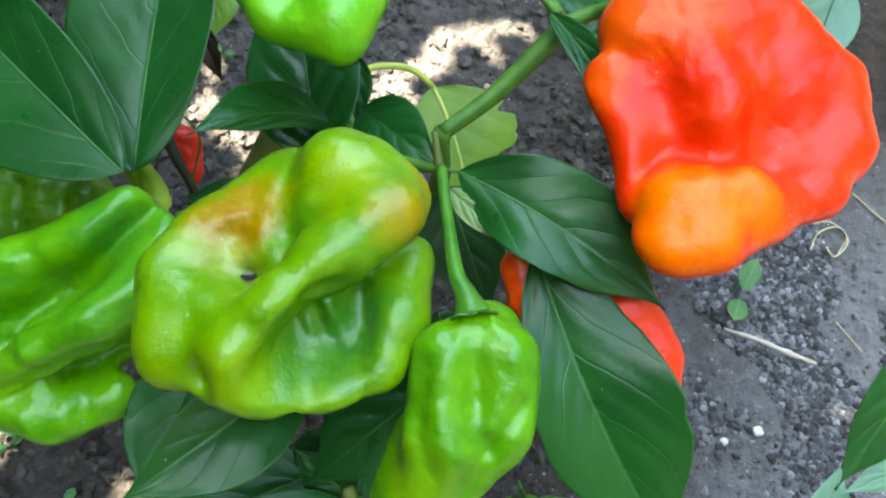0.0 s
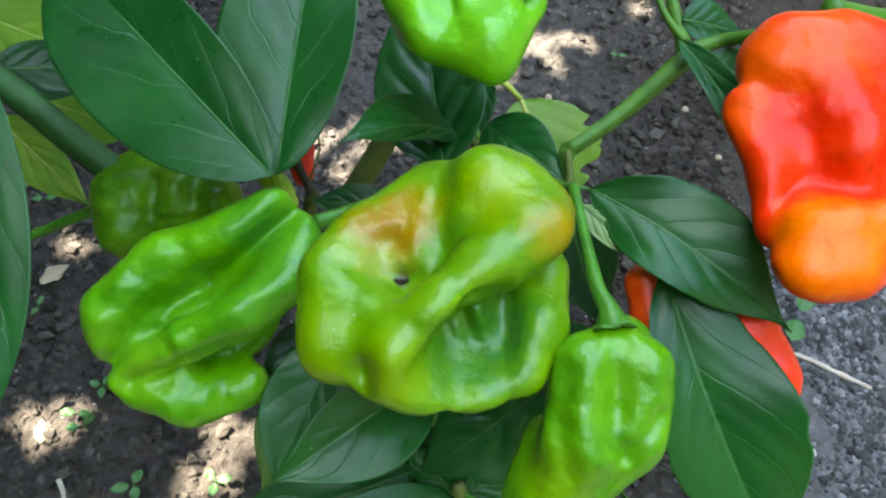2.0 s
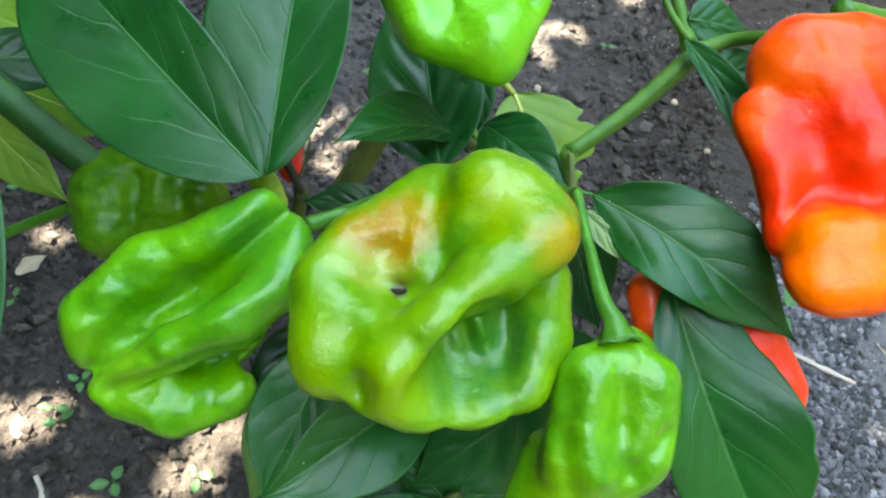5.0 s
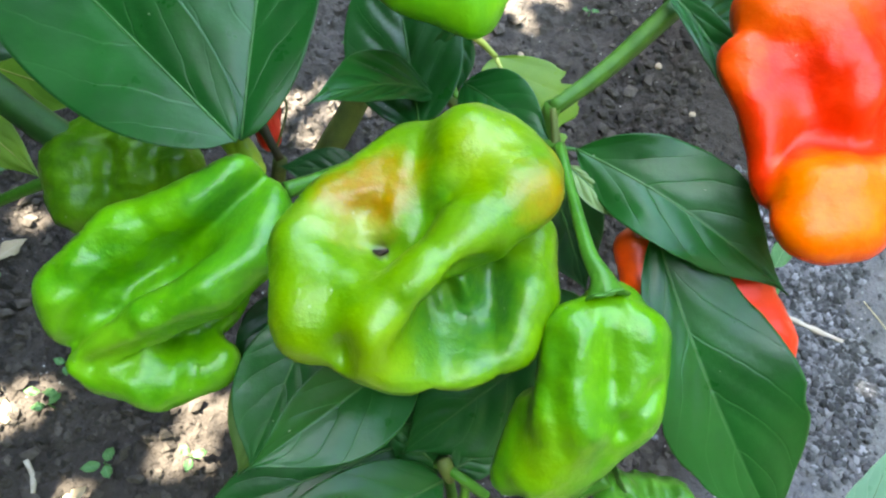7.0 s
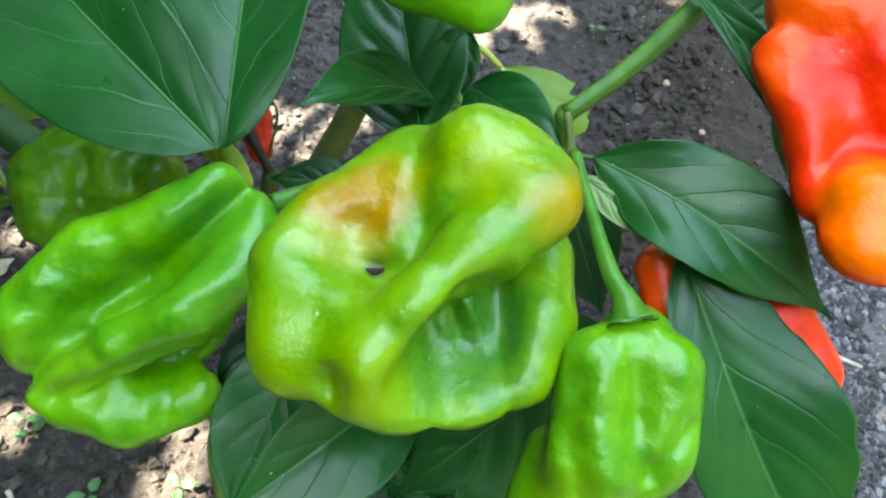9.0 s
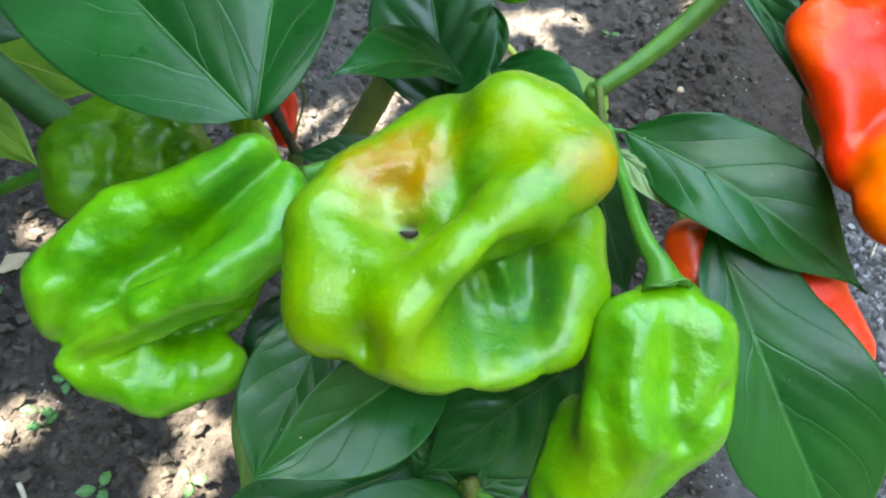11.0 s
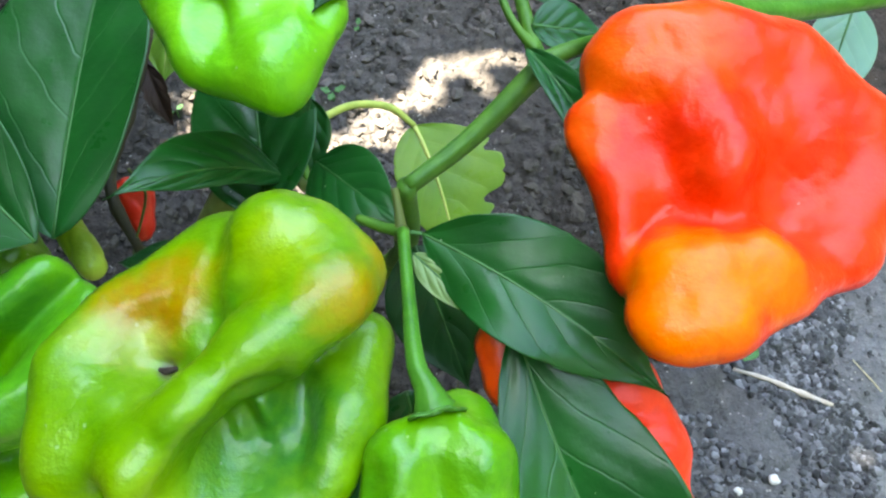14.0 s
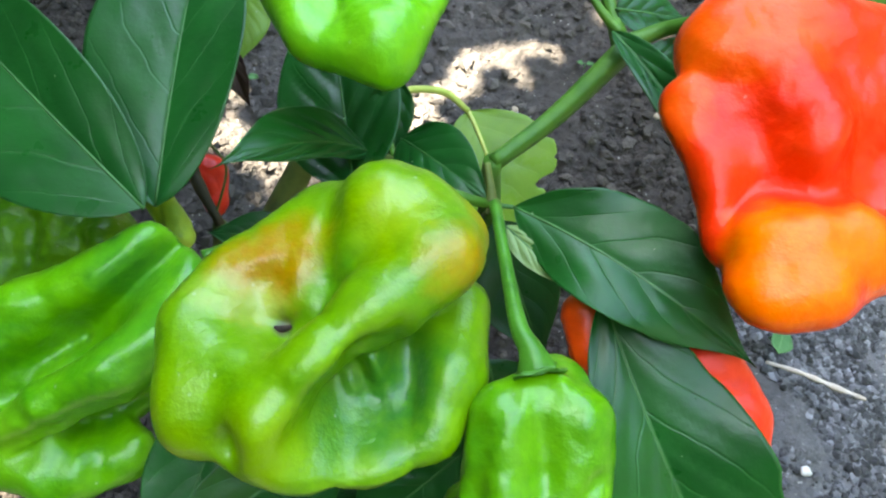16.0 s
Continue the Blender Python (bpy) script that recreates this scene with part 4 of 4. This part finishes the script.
# the hanging pepper with its long stalk
c = (46.1, -33.7, -14.0)
pepper("pepper", c, [
    ((48.7, -29.6, -14.0), (13.9, 14.3, 12.5)), ((40.8, -22.4, -7.0), (38.4, -41.3, -6.0), 8.0, 8.9), ((55.8, -23.8, -7.0), (53.0, -39.5, -7.0), 7.4, 8.0), ((48.5, -19.2, -7.0), 6.9), ((52.3, -19.0, -18.0), 8.3),
    ((42.1, -41.9, -8.0), (31.2, -55.9, -11.0), 9.7, 6.9), ((49.9, -44.1, -10.0), (38.2, -57.9, -12.0), 7.9, 5.6), ((32.9, -43.6, -17.0), (24.0, -59.5, -17.0), 6.9, 4.6)],
    [],
    skin("pepper_skin_fresh_green", (0.088, 0.27, 0.002), (0.045, 0.19, 0.002), [((30.0, -52.1, 1.0), 15, (0.15, 0.28, 0.002), 0.8), ((46.9, -25.3, 6.0), 10, (0.12, 0.29, 0.003), 0.5)], centre=c),
    "smooth green pepper hanging from a long stalk", crease=0.18,
    stalk=[(42.8, 24.8, -31.0), (43.4, 11.1, -20.0), (44.4, -3.2, -8.0), (46.4, -8.7, -5.0), (47.4, -12.5, -5.5)], stalk_r=[1.5, 1.5, 1.9, 2.6, 4.3],
    calyx=((47.5, -13.4, -6.0), (46.6, -7.2, -8.0), 5.6), level=6, k=4.5, lumps=0.15, lump_size=6.0,
    folds=[((47.2, -14.7, 0.0), (47.8, -28.8, 0.0), (46.5, -41.6, 0.0), 2.8, -1.6), ((41.4, -13.3, 0.0), (42.0, -17.7, 0.0), 1.6, -1.2), ((49.8, -13.3, 0.0), (50.3, -17.4, 0.0), 1.6, -1.2), ((57.5, -15.1, 0.0), (56.6, -24.0, 0.0), 2.5, 0.9), ((35.4, -23.2, 0.0), (34.4, -35.9, 0.0), 2.2, -1.4),
           ((32.0, -33.3, 0.0), (35.4, -47.5, 0.0), 2.6, -2.2), ((57.7, -34.3, 0.0), (49.7, -44.3, 0.0), 2.0, -1.6), ((49.7, -41.7, 0.0), (44.3, -53.1, 0.0), 2.2, -1.4), ((39.7, -31.0, 0.0), (43.3, -38.9, 0.0), 3.0, -0.7), ((29.1, -43.4, 0.0), (27.6, -53.6, 0.0), 3.0, -1.0), ((40.5, -23.4, 0.0), (39.0, -33.6, 0.0), 3.0, 0.7)])

# the red pepper with an orange nose
c = (117.0, 32.2, -20.0)
pepper("pepper", c, [
    ((119.0, 36.0, -24.0), (30, 27, 18)), ((92.3, 53.9, -16.0), 9), ((96.7, 58.0, -16.0), (110.2, 58.3, -16.0), 10, 10), ((102.1, 54.1, -15.0), (109.5, 29.1, -8.0), 9.5, 8), ((109.5, 29.1, -8.0), (109.8, 22.3, -9.0), 8, 7),
    ((84.1, 42.2, -14.0), (90.0, 26.3, -11.0), 6.2, 6.2), ((90.0, 26.3, -11.0), (88.0, 10.1, -8.0), 5.8, 5.0), ((118.1, 54.7, -18.0), 11.5), ((101.9, 28.6, -16.0), 10.0), ((98.0, 39.1, -18.0), 9.0), ((128.3, 53.3, -20.0), (139.1, 39.8, -20.0), 11, 10), ((143.1, 38.2, -20.0), (141.8, 23.1, -17.0), 9.5, 9), ((141.8, 23.1, -17.0), (131.3, 12.9, -11.0), 9, 7.5),
    ((95.2, 11.0, -1.0), (112.2, 12.0, -1.0), 7.6, 6.8), ((89.7, 1.5, 0.0), 6.0), ((93.4, -0.7, 2.0), (102.7, 0.1, 1.0), 7.8, 7.8), ((107.0, 2.6, -1.0), (116.3, 3.6, -4.0), 6.5, 5.6), ((114.7, 7.5, -3.0), (133.4, 10.6, -10.0), 7, 6)],
    [((122.8, 26.2, 3.0), (10.5, 11.5, 13), 5.0), ((90.5, 20.2, 6.0), (2.6, 3.5, 9), 2.5)], skin("pepper_skin_red", (0.80, 0.030, 0.002), (0.70, 0.015, 0.001), [
        ((93.0, 10.2, 7.0), 15, (0.90, 0.17, 0.001), 0.97), ((89.2, 0.5, 9.0), 13, (0.90, 0.15, 0.001), 0.95), ((98.9, -0.0, 9.0), 12, (0.90, 0.15, 0.001), 0.9), ((108.2, 9.5, 6.0), 12, (0.90, 0.16, 0.001), 0.85), ((113.4, 3.3, 2.0), 8, (0.90, 0.13, 0.001), 0.7),
        ((85.9, 54.1, -8.0), 14, (0.86, 0.11, 0.003), 0.7), ((101.5, 58.9, -8.0), 17, (0.86, 0.11, 0.003), 0.6), ((79.0, 40.5, -8.0), 10, (0.86, 0.11, 0.003), 0.6)], centre=c, gloss=0.2),
    "large wrinkled red pepper with an orange lower lobe", crease=0.15, stalk=[(115.4, 74.3, -30.0), (138.5, 76.1, -44.0), (158.0, 79.4, -52.0), (179.3, 82.7, -56.0)], stalk_r=[3, 3.2, 3.2, 3], level=6, k=3.8, lumps=0.35, lump_size=5.0,
    folds=[((77.8, 44.2, 0.0), (86.9, 36.4, 0.0), (91.5, 27.9, 0.0), (92.5, 20.8, 0.0), 2.6, -2.0), ((97.9, 60.6, 0.0), (101.2, 54.8, 0.0), 2.0, -1.8), ((98.6, 33.9, 0.0), (96.4, 22.1, 0.0), 4.5, -1.2), ((88.3, 16.7, 0.0), (93.8, 17.7, 0.0), (105.8, 19.0, 0.0), (114.5, 19.7, 0.0), 1.8, -2.8), ((114.5, 19.7, 0.0), (120.4, 13.9, 0.0), (127.5, 10.2, 0.0), 2.2, -2.0),
           ((112.9, 25.3, 0.0), (106.9, 19.2, 0.0), 3.0, -2.0), ((84.1, 5.3, 0.0), (91.1, 5.9, 0.0), (93.5, 3.6, 0.0), 2.0, -2.6), ((92.3, 2.1, 0.0), (92.8, -4.3, 0.0), 2.6, -1.2), ((108.2, 0.9, 0.0), (111.0, -3.5, 0.0), 2.4, -1.4), ((91.3, 48.8, 0.0), (96.7, 37.3, 0.0), 4.5, 1.2), ((109.9, 48.6, 0.0), (112.0, 37.4, 0.0), 5.0, 1.2), ((123.1, 48.8, 0.0), (125.3, 38.6, 0.0), 4.0, -1.0), ((102.1, 14.1, 0.0), (99.1, 5.8, 0.0), 3.0, 0.8)])

# the bright green pepper above
c = (10.4, 75.7, -28.0)
pepper("pepper", c, [
    ((10.1, 80.6, -30.0), (21, 22, 17)), ((-7.4, 83.2, -24.0), (4.5, 65.1, -18.0), 6.5, 8), ((4.5, 65.1, -18.0), (17.7, 58.8, -15.0), 8, 8.6), ((18.9, 58.1, -15.0), (21.0, 51.8, -13.0), 8, 3.4), ((21.1, 49.5, -12.5), 1.6),
    ((20.1, 61.4, -16.0), (28.9, 73.7, -20.0), 8, 6.5)],
    [((5.8, 70.2, -12.0), (3.6, 8, 10), 4.0), ((28.4, 73.1, -14.0), (3.0, 5, 8), 3.0)],
    skin("pepper_skin_light_green", (0.15, 0.42, 0.008), (0.09, 0.33, 0.006), centre=c), "pale green pepper with a pointed tip", level=5, k=4.5, lumps=0.3, crease=0.25,
    folds=[((9.1, 65.6, 0.0), (11.1, 60.5, 0.0), 2.4, -2.5), ((17.1, 61.7, 0.0), (19.8, 51.5, 0.0), 4.0, 0.8), ((14.5, 53.0, 0.0), (20.6, 47.1, 0.0), 3.0, -0.8)])

# the others, half hidden among the leaves
c = (-94.1, 26.7, -84.0)
pepper("pepper", c, [((-94.9, 27.9, -86.0), (25, 22, 14)), ((-108.9, 28.4, -82.0), (-106.8, 16.7, -82.0), 12, 12), ((-76.1, 24.5, -80.0), 11)], [((-78.9, 26.9, -66.0), (-78.8, 14.1, -66.0), 2, 2, 4)],
       skin("pepper_skin_dark_green", (0.085, 0.22, 0.005), (0.035, 0.125, 0.004), centre=c, gloss=0.16), "dark green pepper hidden behind the leaves", level=5, crease=0.8, lumps=0.9, lump_size=5.0,
       folds=[((-80.4, 34.7, -70.0), (-79.3, 14.3, -70.0), 3.0, -4.0), ((-95.2, 32.8, -70.0), (-96.8, 14.2, -70.0), 3.0, -2.0), ((-87.8, 32.8, -70.0), (-88.5, 16.1, -70.0), 3.0, 1.5), ((-74.8, 27.3, -70.0), (-69.2, 21.8, -70.0), 2.4, 1.5)],
       stalk=[(-159.8, 12.9, -100.0), (-143.9, 19.1, -98.0), (-123.2, 24.7, -90.0)], stalk_r=[1.8, 1.9, 2.2])
c = (63.4, -7.2, -33.0)
pepper("pepper", c, [((63.7, -3.3, -34.0), (64.2, -11.1, -33.0), 6.1, 5.3), ((65.1, -14.6, -32.0), 3.5)], [], skin("pepper_skin_orange", (0.78, 0.075, 0.004), (0.68, 0.045, 0.004), centre=c), "small orange-red pepper behind a leaf", crease=0.12, lumps=0.25,
       stalk=[(64.3, 7.1, -44.0), (64.2, 3.8, -41.0), (63.8, 1.2, -37.0)], stalk_r=[1.2, 1.3, 2.0], calyx=((63.5, 0.6, -36.0), (63.3, 4.6, -38.0), 3.4))
c = (95.0, -26.1, -30.0)
pepper("pepper", c, [((90.3, -15.0, -31.0), (96.2, -28.5, -29.0), 9.2, 6.8), ((96.2, -28.5, -29.0), (99.4, -40.0, -28.0), 6.8, 4.2), ((100.2, -44.5, -27.0), 2.4)], [], skin("pepper_skin_scarlet", (0.80, 0.04, 0.012), (0.70, 0.026, 0.010), centre=c, gloss=0.2),
       "red pepper behind a broad leaf")
c = (-54.0, 47.0, -116.0)
pepper("pepper", c, [((-55.0, 52.0, -116.0), (-52.5, 42.5, -116.0), 7.5, 4.5), ((-51.8, 38.5, -116.0), 2.5)], [], skin("pepper_skin_small_red", (0.70, 0.022, 0.008), (0.55, 0.015, 0.006), centre=c), "small red pepper deep in the plant")
c = (74.0, -87.5, -70.0)
pepper("pepper", c, [(c, (14, 10, 10)), ((63.8, -81.9, -66.0), 7), ((84.7, -86.4, -68.0), 6.5), ((71.4, -96.0, -68.0), 8)], [],
       skin("pepper_skin_young_green", (0.09, 0.30, 0.02), (0.04, 0.18, 0.012), centre=c), "young crumpled green pepper low in the plant",
       stalk=[(31.0, -92.8, -70.0), (45.7, -85.4, -68.0), (61.5, -76.2, -63.0)], stalk_r=[2.0, 2.2, 3.2], calyx=((63.6, -75.1, -62.0), (54.0, -78.6, -62.0), 5.5), level=5, k=4.0, lumps=0.9, lump_size=5.0,
       folds=[((66.2, -76.4, -60.0), (67.7, -89.0, -60.0), 2.2, -3.0), ((73.4, -76.7, -60.0), (75.8, -87.6, -60.0), 2.4, -3.0), ((62.4, -83.4, -60.0), (60.5, -88.6, -60.0), 2.5, -2.5), ((80.5, -80.7, -60.0), (82.1, -87.9, -60.0), 2.4, -2.0)])
c = (-53.5, 31.2, -72.0)
pepper("pepper", c, [((-58.2, 40.2, -73.0), (-47.7, 24.3, -70.0), 4.5, 4.2)], [], skin("pepper_skin_yellow_green", (0.36, 0.50, 0.04), (0.26, 0.44, 0.03), centre=c), "slim yellow-green pepper beside the leaf base")


# ---- small things on the soil ----
SEEDLING = foliage("seedling_green", (0.09, 0.21, 0.07), (0.05, 0.15, 0.045), (0.3, 0.45, 0.2), 0.3, 0.5)


def world_thing(name, x, y, label, category, group=""):
    ob = new(name)
    ob.matrix_world = Matrix.Translation((x, y, soil_height(x, y)))
    return tagged(ob, label, category, group)


def seedling(x, y, size, blades=2, turn=0.0, label="tiny green seedling with round seed leaves in the soil"):
    root = world_thing("seedling", x, y, label, "seedling", "seedlings in the soil")
    rng = random.Random(int(x * 9000 + y * 500))
    size *= 0.85
    blades = min(blades, 3)
    h = size * 0.55
    part("stem", tube("stem", [(0, 0, -3), (0.5, 0, h * 0.5), (0, 0.4, h)], [0.8, 0.7, 0.6], RIB, segs=6, per=3), root)
    for k in range(blades):
        th = turn + 2 * math.pi * k / blades + rng.uniform(-0.3, 0.3)
        d = np.array((math.cos(th), math.sin(th), 0.25))
        b0 = np.array((0, 0, h)) + d * size * 0.08
        me, _ = blade("seed_leaf", b0, b0 + d * size * rng.uniform(0.42, 0.58), size * 0.17, size * 0.15, SEEDLING, facing=(0, 0, 1), belly=0.5, full=0.6, wave=0.3, nu=12, nv=5, quilt=0.1, seed=k, fold=8)
        part("seed_leaf", me, root)
    return root


for (x, y), size, blades, turn in (
        ((0.124, 0.587), 17, 2, 0.2), ((-0.080, 0.488), 24, 4, 1.2), ((-0.154, 0.100), 27, 4, 1.3), ((-0.211, 0.136), 22, 2, 0.1), ((-0.204, 0.159), 20, 3, 0.9),
        ((-0.339, 0.304), 22, 3, 0.5), ((-0.281, 0.205), 16, 2, 1.5), ((-0.253, 0.265), 14, 2, 0.3), ((-0.100, 0.117), 24, 4, 0.4), 
        ((-0.067, 0.519), 24, 4, 0.8), ((-0.063, 0.601), 18, 2, 1.4), ((-0.174, 0.491), 26, 4, 0.2), ((-0.195, 0.469), 18, 2, 1.0), ((-0.154, 0.424), 22, 3, 0.6), 
        ((-0.319, 0.292), 22, 2, 0.4), ((-0.206, 0.129), 22, 2, 0.8)):
    seedling(x, y, size, blades, turn)
seedling(*(0.298, 0.348), 62, 2, 1.2, "green seedling with broad leaves beside a dry twig")


def ground_tube(name, pts, radii, material, label, category, **kw):
    (x0, y0) = pts[0]
    root = world_thing(name, x0, y0, label, category)
    line = [((x - x0) * 1000, (y - y0) * 1000, (soil_height(x, y) - soil_height(x0, y0)) * 1000 + r * 0.8 + 2.6) for (x, y), r in zip(pts, radii)]
    me = tube(name, line, radii, material, segs=8, per=6, knobs=0.4, **kw)
    root_mesh = new(name, me)
    root_mesh.matrix_world = root.matrix_world
    tagged(root_mesh, label, category)
    bpy.data.objects.remove(root)
    root_mesh.name = name
    return root_mesh


ground_tube("dry_twig", [(0.296, 0.328), (0.320, 0.324), (0.345, 0.318), (0.368, 0.312)], [1.6, 2.0, 2.2, 1.7], TWIG, "pale dry twig lying on grey soil", "twig")
ground_tube("dry_grass", [(0.369, 0.417), (0.377, 0.435), (0.395, 0.445), (0.404, 0.433), (0.388, 0.413), (0.379, 0.427)], [0.7] * 6, ROOT, "curled dry grass blade on the soil", "grass")
ground_tube("dry_grass", [(0.372, 0.443), (0.388, 0.449), (0.402, 0.438), (0.394, 0.419)], [0.6] * 4, ROOT, "curled dry grass blade on the soil", "grass")
ground_tube("dry_grass", [(0.410, 0.484), (0.424, 0.472), (0.440, 0.461)], [0.8] * 3, ROOT, "straight dry grass blade on the soil", "grass")
ground_tube("dry_grass", [(0.387, 0.352), (0.399, 0.339), (0.409, 0.332)], [0.6] * 3, ROOT, "straight dry grass blade on the soil", "grass")
ground_tube("dry_twig", [(-0.209, 0.091), (-0.201, 0.082), (-0.195, 0.072)], [2.0, 2.0, 1.4], TWIG, "short brown twig on dark soil", "twig")


def pebble(x, y, r, material):
    bm = bmesh.new()
    bmesh.ops.create_icosphere(bm, subdivisions=3, radius=r)
    for v in bm.verts:
        v.co *= 1 + 0.25 * noise.noise(v.co / r * 1.3 + Vector((x * 99, y * 99, 0)))
        v.co.z *= 0.7
    me = bpy.data.meshes.new("pebble")
    bm.to_mesh(me)
    bm.free()
    me.materials.append(material)
    me.polygons.foreach_set("use_smooth", [True] * len(me.polygons))
    ob = new("pebble", me)
    ob.location = (x, y, soil_height(x, y) + r * 0.35)
    return tagged(ob, "pale small pebble lying on the soil", "pebble", "pebbles on the soil")


STONE = plain("pale_stone", (0.55, 0.53, 0.50), (0.40, 0.38, 0.36), 150, 0.8)
CLAY = plain("tan_clod", (0.36, 0.28, 0.20), (0.26, 0.20, 0.15), 90, 0.9, 0.003, 0.8)
for (x, y), r, mat in (((0.322, 0.249), 0.004, STONE), ((0.052, 0.490), 0.003, STONE), ((0.067, 0.519), 0.004, CLAY), 
                       ((0.298, 0.237), 0.003, STONE), ((0.068, 0.518), 0.003, STONE), ((0.197, 0.546), 0.0035, CLAY), ((0.232, 0.498), 0.003, CLAY)):
    pebble(x, y, r, mat)


# ---- dry leaves on the soil ----
LEAF_TAN = foliage("leaf_dry_tan", (0.42, 0.34, 0.24), (0.28, 0.21, 0.14), (0.5, 0.42, 0.3), 0.2, 0.7)


def fallen_leaf(x, y, length, turn, label, material=LEAF_TAN, seed=0, rise=0.1):
    root = world_thing("fallen_leaf", x, y, label, "leaf", "fallen leaves")
    d = np.array((math.cos(turn), math.sin(turn), rise))
    b0 = -d * length / 2 + np.array((0, 0, 3 + length * rise * 0.5))
    me, line = blade("blade", b0, b0 + d * length, length * 0.28, length * 0.24, material, facing=(0.1, 0.1, 1), belly=0.45, nu=24, nv=8, quilt=0.3, wave=0.5, nicks=0.5, seed=seed, fold=16)
    part("blade", me, root)
    part("midrib", tube("midrib", [tuple(line[i]) for i in (0, 7, 15, 22)], [0.5, 0.4, 0.3, 0.15], ROOT, segs=6, per=3), root)


fallen_leaf(*(-0.281, 0.233), 26, 0.9, "crumpled tan dry leaf on dark soil", seed=3)
fallen_leaf(*(-0.164, 0.075), 22, 1.0, "pale dry leaf tip in the sun", seed=5, rise=0.4)
fallen_leaf(*(-0.235, 0.119), 18, 2.0, "small brown dry leaf on the soil", seed=7)
# pale blade put where a sun patch lies on the soil
fallen_leaf(*(0.107, 0.122), 30, 0.3, "pale blade in place of sunlit soil under the hanging pepper", seed=9, rise=0.15)
